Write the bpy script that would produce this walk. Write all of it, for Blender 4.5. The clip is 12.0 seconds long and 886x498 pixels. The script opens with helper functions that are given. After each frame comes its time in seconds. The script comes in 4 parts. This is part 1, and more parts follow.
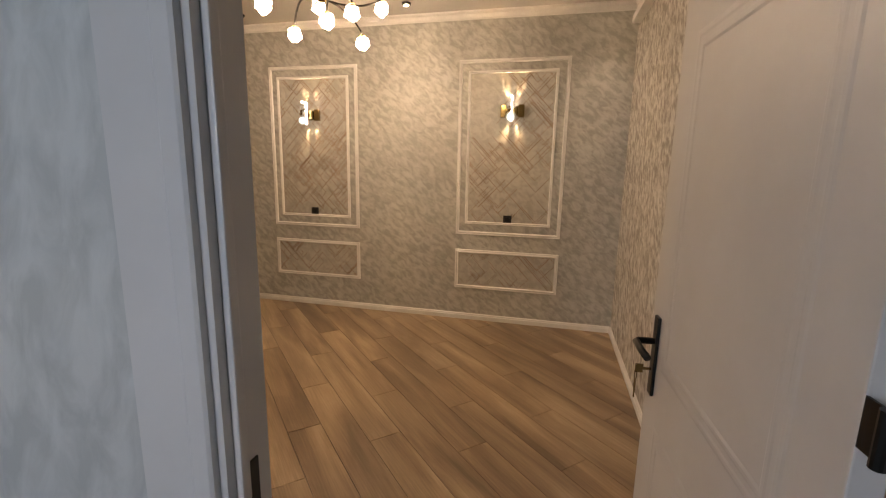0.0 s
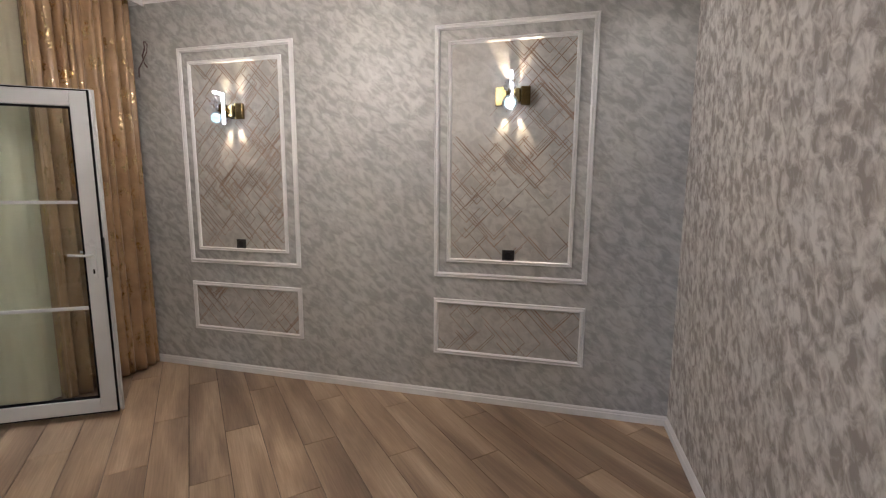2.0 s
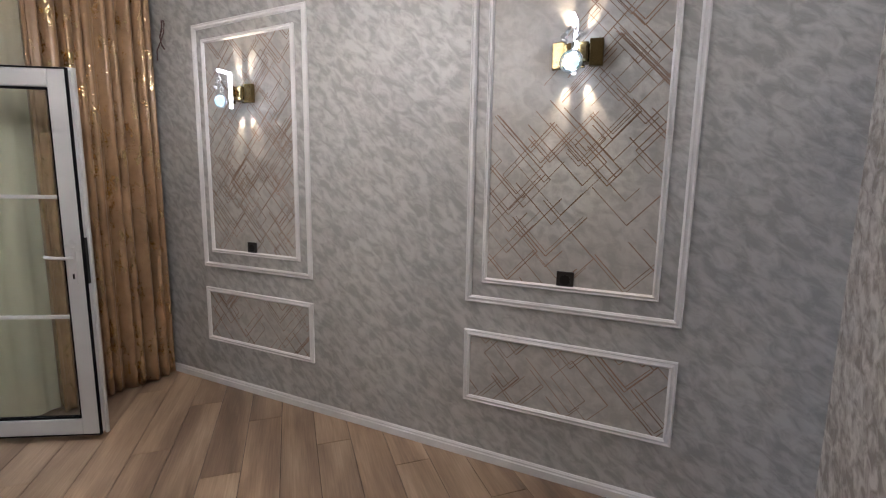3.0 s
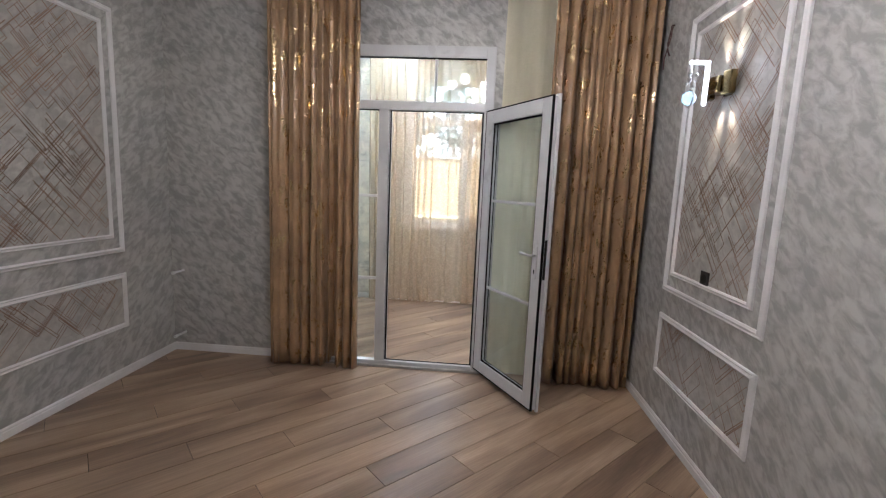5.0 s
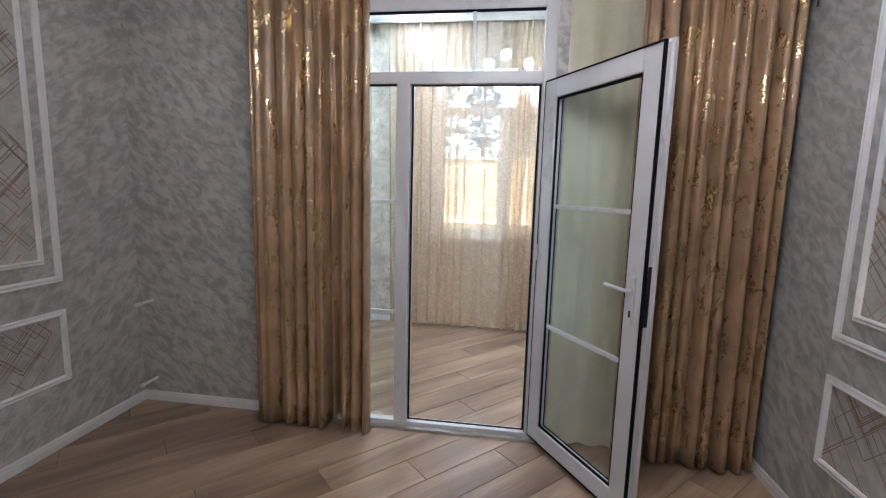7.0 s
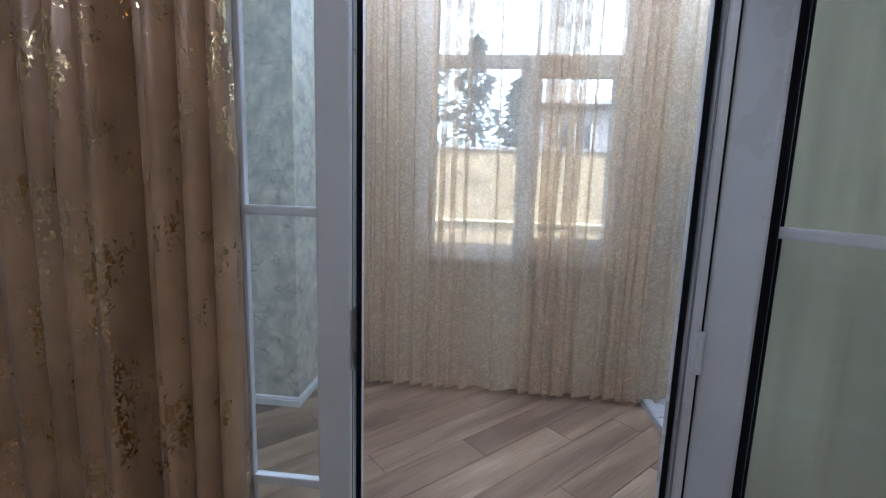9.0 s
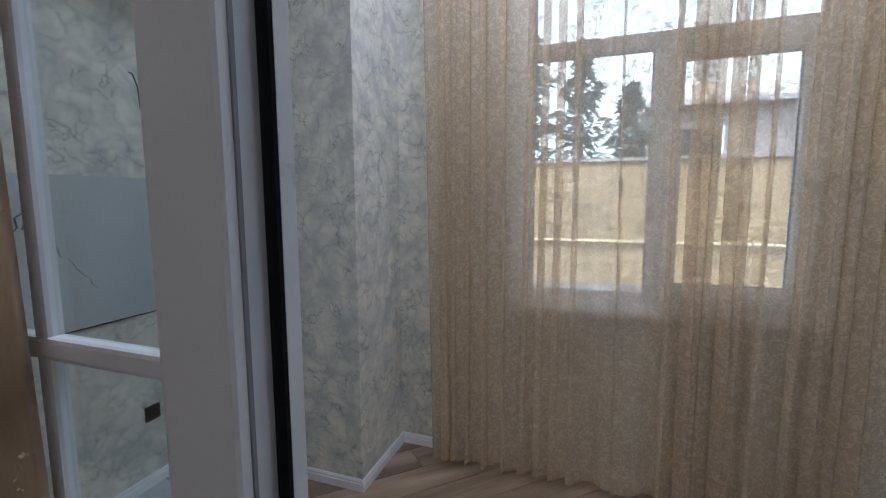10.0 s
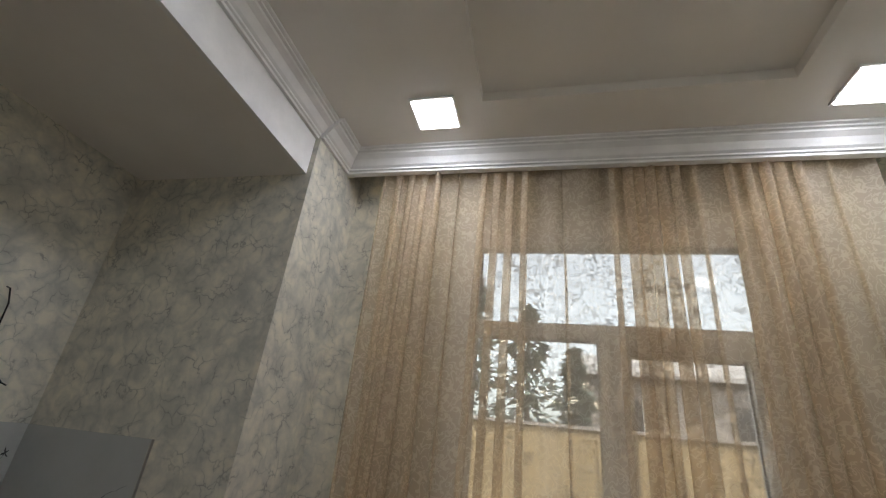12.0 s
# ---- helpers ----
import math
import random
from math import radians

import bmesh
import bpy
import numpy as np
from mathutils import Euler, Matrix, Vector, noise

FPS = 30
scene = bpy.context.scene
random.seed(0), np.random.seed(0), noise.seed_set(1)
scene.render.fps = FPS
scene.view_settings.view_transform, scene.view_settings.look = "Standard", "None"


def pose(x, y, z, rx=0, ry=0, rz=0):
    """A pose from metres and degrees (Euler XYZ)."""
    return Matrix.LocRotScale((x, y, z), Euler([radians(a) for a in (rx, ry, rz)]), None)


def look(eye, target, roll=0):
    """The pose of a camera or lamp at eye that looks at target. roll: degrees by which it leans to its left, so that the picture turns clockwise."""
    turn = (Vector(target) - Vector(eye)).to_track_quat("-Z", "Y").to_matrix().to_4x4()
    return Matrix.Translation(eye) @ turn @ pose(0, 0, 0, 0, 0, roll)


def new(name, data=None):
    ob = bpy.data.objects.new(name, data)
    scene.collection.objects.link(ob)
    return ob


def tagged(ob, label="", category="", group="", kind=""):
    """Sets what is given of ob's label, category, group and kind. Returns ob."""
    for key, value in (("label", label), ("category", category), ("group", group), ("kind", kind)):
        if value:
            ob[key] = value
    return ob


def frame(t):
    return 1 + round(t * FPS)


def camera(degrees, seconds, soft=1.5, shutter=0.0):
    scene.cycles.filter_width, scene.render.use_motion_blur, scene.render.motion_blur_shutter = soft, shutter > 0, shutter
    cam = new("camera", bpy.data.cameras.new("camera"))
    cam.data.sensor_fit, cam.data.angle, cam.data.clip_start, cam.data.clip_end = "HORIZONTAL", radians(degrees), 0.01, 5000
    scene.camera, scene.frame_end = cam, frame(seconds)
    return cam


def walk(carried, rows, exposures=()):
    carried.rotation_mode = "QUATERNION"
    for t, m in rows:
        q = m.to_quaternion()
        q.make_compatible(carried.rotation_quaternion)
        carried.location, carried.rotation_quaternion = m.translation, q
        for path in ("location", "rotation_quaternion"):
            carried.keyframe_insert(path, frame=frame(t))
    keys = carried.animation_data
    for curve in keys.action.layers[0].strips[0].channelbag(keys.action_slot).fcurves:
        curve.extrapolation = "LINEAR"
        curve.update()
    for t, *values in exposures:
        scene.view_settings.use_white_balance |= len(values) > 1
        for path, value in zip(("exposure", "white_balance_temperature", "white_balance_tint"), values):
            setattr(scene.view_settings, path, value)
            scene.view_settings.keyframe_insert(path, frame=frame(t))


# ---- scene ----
cam = camera(90.8, 12.0, soft=1.2)
PATH = [
    (0, (-0.017, 0.325, 1.631), (-0.479, 2.236, 1.264), 1.1),
    (0.5, (-0.04, 0.65, 1.609), (-0.413, 2.583, 1.26), 1.2),
    (1, (-0.073, 0.974, 1.579), (-0.463, 2.91, 1.268), 0.9),
    (1.5, (-0.08, 1.372, 1.597), (-0.527, 3.3, 1.312), 0.7),
    (2, (-0.116, 1.794, 1.578), (-0.613, 3.712, 1.305), 0.4),
    (2.5, (-0.112, 2.192, 1.566), (-0.705, 4.083, 1.294), 0.3),
    (2.7, (-0.072, 2.363, 1.567), (-0.736, 4.229, 1.291), 0.6),
    (4.3, (-0.093, 3.472, 1.55), (-1.993, 4.03, 1.266), 2.2),
    (4.5, (-0.083, 3.536, 1.554), (-2.046, 3.789, 1.265), 2.6),
    (4.6, (-0.081, 3.548, 1.554), (-2.056, 3.694, 1.273), 2.9),
    (5, (-0.082, 3.538, 1.562), (-2.058, 3.393, 1.284), 2.5),
    (5.5, (-0.111, 3.531, 1.584), (-2.081, 3.294, 1.338), 2.2),
    (6, (-0.315, 3.481, 1.565), (-2.282, 3.214, 1.324), 1.8),
    (6.5, (-0.656, 3.383, 1.58), (-2.623, 3.129, 1.323), 1.3),
    (7, (-1.043, 3.371, 1.552), (-3.007, 3.103, 1.284), 1.5),
    (7.2, (-1.203, 3.369, 1.563), (-3.165, 3.094, 1.285), 1.6),
    (8.8, (-2.525, 3.143, 1.565), (-4.488, 2.921, 1.253), 2.0),
    (9, (-2.703, 3.107, 1.546), (-4.671, 2.904, 1.252), 1.8),
    (9.5, (-3.093, 3.032, 1.583), (-5.056, 2.752, 1.322), 1.0),
    (10, (-3.416, 3.051, 1.622), (-5.288, 2.386, 1.394), -0.2),
    (10.1, (-3.499, 3.071, 1.631), (-5.336, 2.308, 1.42), -0.2),
    (10.3, (-3.583, 3.091, 1.654), (-5.328, 2.132, 1.462), 0.7),
    (10.5, (-3.631, 3.059, 1.675), (-5.279, 1.936, 1.53), 1.1),
    (10.8, (-3.687, 2.998, 1.701), (-5.22, 1.714, 1.668), 1.4),
    (11, (-3.692, 3.024, 1.724), (-5.216, 1.734, 1.825), 1.8),
    (11.5, (-3.682, 3.014, 1.826), (-5.287, 1.933, 2.333), 4.6),
    (11.8, (-3.682, 3.038, 1.831), (-5.389, 2.286, 2.552), 5.6),
    (12, (-3.722, 3.053, 1.827), (-5.484, 2.587, 2.65), 6.4),
]
EXPOSURES = [(0.0, 3.75, 10300, 22), (1.0, 3.75, 7250, 18), (1.5, 3.75, 6600, 15), (2.0, 3.75, 6050, 15), (2.5, 3.72, 5800, 15), (5.5, 3.7, 5500, 15), (7.2, 3.7, 5250, 15), (9.0, 2.98, 4850, 15), (9.5, 2.6, 5000, 15), (10.0, 2.35, 5200, 15), (10.5, 2.22, 5400, 15), (11.0, 2.65, 5800, 12), (11.5, 2.35, 6000, 12), (12.0, 1.72, 6350, 14)]
walk(cam, [(t, look(eye, target, roll)) for t, eye, target, roll in PATH], EXPOSURES)

# ---- world and large lights ----
world = bpy.data.worlds.new("sky")
scene.world = world
world.use_nodes = True
wn = world.node_tree.nodes
sky = wn.new("ShaderNodeTexSky")
sky.sky_type, sky.sun_disc = "NISHITA", False
sky.sun_elevation, sky.sun_rotation = radians(53), radians(37)
sky.air_density, sky.dust_density = 1.0, 4.0
wn["Background"].inputs["Strength"].default_value = 0.15
haze = wn.new("ShaderNodeHueSaturation")
haze.inputs["Saturation"].default_value = 0.35
world.node_tree.links.new(sky.outputs[0], haze.inputs["Color"])
world.node_tree.links.new(haze.outputs[0], wn["Background"].inputs["Color"])


def lamp(name, kind, m, energy, color, size=0.1, spot=60, blend=0.5):
    data = bpy.data.lights.new(name, kind)
    data.energy, data.color = energy, color
    if kind == "SUN":
        data.angle = radians(size)
    elif kind == "AREA":
        data.shape, data.size, data.size_y = "RECTANGLE", size[0], size[1]
    else:
        data.shadow_soft_size = size
    if kind == "SPOT":
        data.spot_size, data.spot_blend = radians(spot), blend
    ob = new(name, data)
    ob.matrix_world = m
    return ob


WARM = (1.0, 0.80, 0.60)
lamp("sun", "SUN", look((9, 12, 20), (0, 0, 0)), 1.0, (1.0, 0.97, 0.92), size=20)
lamp("hall_window_daylight", "AREA", look((-0.85, -1.55, 1.85), (-0.85, 0.0, 1.85)), 1.9, (0.30, 0.56, 1.0), (0.66, 0.66))

# ---- measures of the place ----
XW, XE, YS, YN = -3.72, 0.66, 0.86, 4.855      # main room
ZC = 3.12                                      # its ceiling
BX0, BX1, BY0, BY1, BZ = -5.95, -3.80, 0.77, 4.92, 3.40   # glazed balcony
PIER_X, PIER_Y, SOFFIT = -5.41, 1.86, 3.045
DOOR_Y = (2.25, 3.63)


# ---- materials ----
def material(name, rough=0.5, metal=0.0):
    m = bpy.data.materials.new(name)
    m.use_nodes = True
    b = m.node_tree.nodes["Principled BSDF"]
    b.inputs["Roughness"].default_value = rough
    b.inputs["Metallic"].default_value = metal
    return m, m.node_tree.nodes, m.node_tree.links, b


def coords(n, l, rot=(0, 0, 0), scale=(1, 1, 1), shift=False, kind="POINT"):
    tc, mp = n.new("ShaderNodeTexCoord"), n.new("ShaderNodeMapping")
    mp.vector_type = kind
    mp.inputs["Rotation"].default_value = [radians(a) for a in rot]
    mp.inputs["Scale"].default_value = scale
    l.new(tc.outputs["Object"], mp.inputs["Vector"])
    if shift:
        oi, mul = n.new("ShaderNodeObjectInfo"), n.new("ShaderNodeMath")
        mul.operation = "MULTIPLY"
        mul.inputs[1].default_value = 37.0
        l.new(oi.outputs["Random"], mul.inputs[0])
        comb = n.new("ShaderNodeCombineXYZ")
        l.new(mul.outputs[0], comb.inputs[0])
        l.new(mul.outputs[0], comb.inputs[1])
        l.new(comb.outputs[0], mp.inputs["Location"])
    return mp.outputs[0]


def noise_tex(n, l, vec, scale, detail=4, rough=0.6, distort=0.0):
    t = n.new("ShaderNodeTexNoise")
    t.inputs["Scale"].default_value, t.inputs["Detail"].default_value = scale, detail
    t.inputs["Roughness"].default_value, t.inputs["Distortion"].default_value = rough, distort
    l.new(vec, t.inputs["Vector"])
    return t.outputs["Fac"]


def ramp(n, l, fac, stops):
    r = n.new("ShaderNodeValToRGB")
    e = r.color_ramp.elements
    while len(e) < len(stops):
        e.new(0.5)
    for k, (p, c) in enumerate(stops):
        e[k].position, e[k].color = p, (*c, 1) if len(c) == 3 else c
    l.new(fac, r.inputs["Fac"])
    return r.outputs["Color"]


def mix(n, l, a, b, fac, kind="MIX"):
    m = n.new("ShaderNodeMix")
    m.data_type, m.blend_type = "RGBA", kind
    for sock, v in ((m.inputs[6], a), (m.inputs[7], b), (m.inputs[0], fac)):
        if isinstance(v, (int, float)):
            sock.default_value = v
        elif isinstance(v, tuple):
            sock.default_value = (*v, 1)
        else:
            l.new(v, sock)
    return m.outputs[2]


def bump(n, l, b, height, strength, dist=0.002):
    k = n.new("ShaderNodeBump")
    k.inputs["Strength"].default_value, k.inputs["Distance"].default_value = strength, dist
    l.new(height, k.inputs["Height"])
    l.new(k.outputs[0], b.inputs["Normal"])


def painted(name, color, rough=0.45, var=0.06, scale=6.0, metal=0.0, bumps=0.05):
    """A plain coat with faint blotches and fine relief."""
    m, n, l, b = material(name, rough, metal)
    v = coords(n, l)
    f = noise_tex(n, l, v, scale, 5)
    lo, hi = tuple(c * (1 - var) for c in color), tuple(min(1, c * (1 + var)) for c in color)
    l.new(ramp(n, l, f, [(0.35, lo), (0.65, hi)]), b.inputs["Base Color"])
    r = n.new("ShaderNodeMapRange")
    r.inputs["To Min"].default_value, r.inputs["To Max"].default_value = rough - 0.06, rough + 0.08
    l.new(f, r.inputs["Value"])
    l.new(r.outputs[0], b.inputs["Roughness"])
    if bumps:
        bump(n, l, b, noise_tex(n, l, v, scale * 14, 3), bumps)
    return m


def plaster(name, rot, dark, light, stretch=(2.1, 2.1, 1.0), fine=23.0, relief=0.5, gloss=0.42):
    """Wallpaper with slanting brush strokes in greys."""
    m, n, l, b = material(name, gloss)
    v = coords(n, l, rot, stretch, kind="TEXTURE")
    f1 = noise_tex(n, l, v, fine, 5, 0.58, 0.5)
    f2 = noise_tex(n, l, coords(n, l), 1.1, 3)
    c1 = ramp(n, l, f1, [(0.385, dark), (0.5, tuple((a + c) / 2 for a, c in zip(dark, light))), (0.615, light)])
    c2 = ramp(n, l, f2, [(0.3, (0.9, 0.9, 0.9)), (0.7, (1.05, 1.05, 1.03))])
    l.new(mix(n, l, c1, c2, 1.0, "MULTIPLY"), b.inputs["Base Color"])
    f3 = noise_tex(n, l, v, fine * 5, 3)
    l.new(ramp(n, l, f1, [(0.4, (0.55,) * 3), (0.62, (0.34,) * 3)]), b.inputs["Roughness"])
    bump(n, l, b, mix(n, l, f1, f3, 0.3), relief, 0.004)
    return m


PLASTER_X = plaster("plaster_slanted", (0, 38, 0), (0.373, 0.366, 0.345), (0.56, 0.555, 0.528))
PLASTER_Y = plaster("plaster_slanted_side", (-38, 0, 0), (0.355, 0.347, 0.325), (0.575, 0.567, 0.538))
PLASTER_E = plaster("plaster_flecked", (62, 0, 0), (0.32, 0.285, 0.255), (0.69, 0.66, 0.62), (1.6, 1.6, 1.0), 23.0, 1.0)


def marbled(name):
    m, n, l, b = material(name, 0.42)
    v = coords(n, l)
    f = noise_tex(n, l, v, 7.0, 5, 0.6, 0.2)
    base = ramp(n, l, f, [(0.38, (0.56, 0.55, 0.49)), (0.5, (0.69, 0.66, 0.575)), (0.62, (0.81, 0.765, 0.65))])
    vo = n.new("ShaderNodeTexVoronoi")
    vo.feature, vo.inputs["Scale"].default_value = "DISTANCE_TO_EDGE", 10.0
    warp = n.new("ShaderNodeVectorMath")
    warp.operation = "ADD"
    nz = n.new("ShaderNodeTexNoise")
    nz.inputs["Scale"].default_value, nz.inputs["Detail"].default_value = 6.0, 4
    l.new(v, nz.inputs["Vector"])
    sc = n.new("ShaderNodeVectorMath")
    sc.operation, sc.inputs[3].default_value = "SCALE", 0.36
    l.new(nz.outputs["Color"], sc.inputs[0])
    l.new(v, warp.inputs[0])
    l.new(sc.outputs[0], warp.inputs[1])
    l.new(warp.outputs[0], vo.inputs["Vector"])
    vein = ramp(n, l, vo.outputs["Distance"], [(0.0, (1, 1, 1)), (0.045, (0, 0, 0))])
    cloud = ramp(n, l, vo.outputs["Distance"], [(0.0, (0.87, 0.88, 0.88)), (0.28, (1.03, 1.02, 1.0))])
    base = mix(n, l, base, cloud, 1.0, "MULTIPLY")
    gate = ramp(n, l, noise_tex(n, l, v, 9.0, 4), [(0.45, (0, 0, 0)), (0.60, (0.62, 0.62, 0.62))])
    f2 = mix(n, l, vein, gate, 1.0, "MULTIPLY")
    l.new(mix(n, l, base, (0.17, 0.17, 0.15), f2), b.inputs["Base Color"])
    bump(n, l, b, f, 0.2, 0.003)
    return m


MARBLED = marbled("marbled_wallpaper")


def laminate(name):
    m, n, l, b = material(name, 0.31)
    v = coords(n, l, scale=(0.42, 2.9, 2.9), shift=True)
    f = noise_tex(n, l, v, 1.7, 5, 0.5, 0.6)
    base = ramp(n, l, f, [(0.30, (0.175, 0.118, 0.078)), (0.44, (0.285, 0.197, 0.132)), (0.57, (0.405, 0.290, 0.190)), (0.72, (0.535, 0.40, 0.277))])
    g = noise_tex(n, l, coords(n, l, scale=(2.0, 60.0, 60.0), shift=True), 2.0, 4, 0.6)
    grain = ramp(n, l, g, [(0.3, (0.78, 0.76, 0.74)), (0.7, (1.08, 1.08, 1.08))])
    oi = n.new("ShaderNodeObjectInfo")
    tone = ramp(n, l, oi.outputs["Random"], [(0.0, (0.86, 0.84, 0.83)), (0.5, (1, 1, 1)), (1.0, (1.12, 1.10, 1.07))])
    l.new(mix(n, l, mix(n, l, base, grain, 1.0, "MULTIPLY"), tone, 1.0, "MULTIPLY"), b.inputs["Base Color"])
    bump(n, l, b, g, 0.12, 0.001)
    return m


LAMINATE = laminate("laminate_oak")
GAP = painted("joint_dark", (0.05, 0.035, 0.025), 0.8)
WHITE = painted("white_paint", (0.78, 0.77, 0.75), 0.4)
CEILING = painted("ceiling_paint", (0.80, 0.765, 0.71), 0.5, 0.03, 2.0)
CEILING_GLOSS = painted("stretch_ceiling", (0.66, 0.64, 0.605), 0.2, 0.03, 2.0, bumps=0.0)
# One white PVC: darker copy carries the door's shade, lighter the window's light.
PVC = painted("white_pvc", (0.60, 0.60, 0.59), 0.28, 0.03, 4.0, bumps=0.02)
PVC_DAYLIT = painted("daylit_white_pvc", (0.88, 0.88, 0.87), 0.28, 0.02, 4.0, bumps=0.02)
DOOR_PAINT = painted("door_paint", (0.56, 0.545, 0.53), 0.42, 0.05, 3.0, bumps=0.04)
GREY_SEAL = painted("grey_seal", (0.2, 0.2, 0.2), 0.6)
RUBBER = painted("black_rubber", (0.008, 0.008, 0.009), 0.85)
RUBBER.node_tree.nodes["Principled BSDF"].inputs["Specular IOR Level"].default_value = 0.1
BLACK = painted("black_metal", (0.02, 0.019, 0.018), 0.35, 0.1, 20.0, 0.6)
SOCKET = painted("black_plastic", (0.018, 0.015, 0.014), 0.3, 0.1, 20.0)
STEEL = painted("steel", (0.55, 0.54, 0.52), 0.3, 0.1, 20.0, 1.0)
BRASS = painted("brass", (0.22, 0.165, 0.075), 0.2, 0.1, 20.0, 1.0)
PIPE = painted("white_pipe", (0.8, 0.8, 0.78), 0.35)
COPPER = painted("rose_gold_print", (0.30, 0.195, 0.135), 0.35, 0.25, 5.0, 0.4, 0.0)
PANEL_PAPER = plaster("panel_paper", (0, 38, 0), (0.44, 0.42, 0.385), (0.555, 0.533, 0.492), (1.4, 1.4, 1.0), 20.0, 0.3)
TILE = painted("polished_tile", (0.50, 0.515, 0.50), 0.12, 0.06, 2.5, 0.0, 0.0)
VEIN = painted("dark_vein", (0.045, 0.045, 0.05), 0.3, 0.5, 30.0, 0.0, 0.0)
VEIN_SOFT = painted("grey_vein", (0.22, 0.22, 0.22), 0.3, 0.3, 30.0, 0.0, 0.0)
PLINTH_TILE = painted("plinth_tile", (0.58, 0.60, 0.615), 0.18, 0.05, 3.0, 0.0, 0.0)


def glass(name, tint=(0.88, 0.96, 0.955)):
    m, n, l, b = material(name, 0.0)
    b.inputs["Base Color"].default_value = (*tint, 1)
    b.inputs["Transmission Weight"].default_value = 1.0
    b.inputs["IOR"].default_value = 1.45
    return m


GLASS = glass("window_glass")


def glow(name, color, strength):
    m, n, l, b = material(name, 0.3)
    b.inputs["Base Color"].default_value = (0.9, 0.9, 0.9, 1)
    b.inputs["Emission Color"].default_value = (*color, 1)
    b.inputs["Emission Strength"].default_value = strength
    return m


SHADE_GLOW = glow("lit_crystal_shade", (1.0, 0.90, 0.79), 5.2)
BAR_GLOW = glow("lit_led_bar", (0.9, 0.95, 1.0), 1.05)
BALL_GLOW = glow("lit_ball", (0.5, 0.85, 1.0), 0.045)
BALL_GLOW.node_tree.nodes["Principled BSDF"].inputs["Transmission Weight"].default_value = 0.93
PANEL_GLOW = glow("lit_led_panel", (0.90, 0.945, 1.0), 12.0)
SPOT_GLOW = glow("lit_spot_lens", (1.0, 0.9, 0.75), 3.5)


def brocade():
    """Golden satin with scattered foil flecks."""
    m, n, l, b = material("gold_brocade", 0.38)
    v = coords(n, l)
    base = ramp(n, l, noise_tex(n, l, v, 5.0, 3), [(0.3, (0.285, 0.176, 0.09)), (0.7, (0.44, 0.282, 0.15))])
    f = noise_tex(n, l, coords(n, l, scale=(1, 1, 0.75)), 85.0, 4, 0.7, 0.9)
    gate = noise_tex(n, l, coords(n, l, scale=(1, 1, 0.5)), 14.0, 2)
    both = n.new("ShaderNodeMath")
    both.operation = "MULTIPLY"
    l.new(f, both.inputs[0])
    l.new(gate, both.inputs[1])
    foil = ramp(n, l, both.outputs[0], [(0.305, (0, 0, 0)), (0.325, (1, 1, 1))])
    l.new(mix(n, l, base, (0.82, 0.64, 0.34), foil), b.inputs["Base Color"])
    l.new(foil, b.inputs["Metallic"])
    l.new(ramp(n, l, foil, [(0.0, (0.33,) * 3), (1.0, (0.16,) * 3)]), b.inputs["Roughness"])
    b.inputs["Sheen Weight"].default_value = 0.08
    wr = noise_tex(n, l, coords(n, l, scale=(1, 1, 0.28)), 20.0, 3, 0.6, 0.7)
    bump(n, l, b, wr, 0.45, 0.012)
    return m


GOLD = brocade()


def sheer(name, color, cover, lace, warm=0.5, thread=0.7, line=0.035, scale=46.0, tint=(1, 1, 1)):
    """Thin curtain cloth: part see-through, part scattering, with a squiggling lace thread."""
    m, n, l, b = material(name, 0.8)
    out = n["Material Output"]
    v = coords(n, l)
    dif, trl, tra = n.new("ShaderNodeBsdfDiffuse"), n.new("ShaderNodeBsdfTranslucent"), n.new("ShaderNodeBsdfTransparent")
    m1, m2 = n.new("ShaderNodeMixShader"), n.new("ShaderNodeMixShader")
    m1.inputs[0].default_value = warm
    tra.inputs["Color"].default_value = (*tint, 1)
    l.new(dif.outputs[0], m1.inputs[1])
    l.new(trl.outputs[0], m1.inputs[2])
    f = noise_tex(n, l, v, scale, 1, 0.5, 1.2)
    squiggle = ramp(n, l, f, [(0.5 - 2 * line, (0, 0, 0)), (0.5 - line, (1, 1, 1)), (0.5 + line, (1, 1, 1)), (0.5 + 2 * line, (0, 0, 0))])
    patch = ramp(n, l, noise_tex(n, l, v, 9.0, 2), [(0.38, (0.35,) * 3), (0.62, (1, 1, 1))])
    web = mix(n, l, squiggle, patch, 1.0, "MULTIPLY")
    c = mix(n, l, (cover,) * 3, (min(1, cover + lace),) * 3, web)
    dense = mix(n, l, color, tuple(k * thread for k in color), web)
    l.new(dense, dif.inputs["Color"])
    l.new(dense, trl.inputs["Color"])
    l.new(c, m2.inputs[0])
    l.new(tra.outputs[0], m2.inputs[1])
    l.new(m1.outputs[0], m2.inputs[2])
    l.new(m2.outputs[0], out.inputs["Surface"])
    return m


TULLE = sheer("lace_tulle", (0.98, 0.86, 0.70), 0.34, 0.47, 0.40, 0.5, line=0.030, scale=26.0, tint=(0.975, 0.915, 0.82))
VOILE = sheer("room_voile", (0.96, 0.91, 0.70), 0.78, 0.08, 0.5, 0.95)


# ---- helpers for meshes ----
def finish(bm, name, mat, smooth=False):
    bmesh.ops.recalc_face_normals(bm, faces=bm.faces)
    me = bpy.data.meshes.new(name)
    bm.to_mesh(me)
    bm.free()
    me.materials.append(mat)
    if smooth:
        for p in me.polygons:
            p.use_smooth = True
    return me


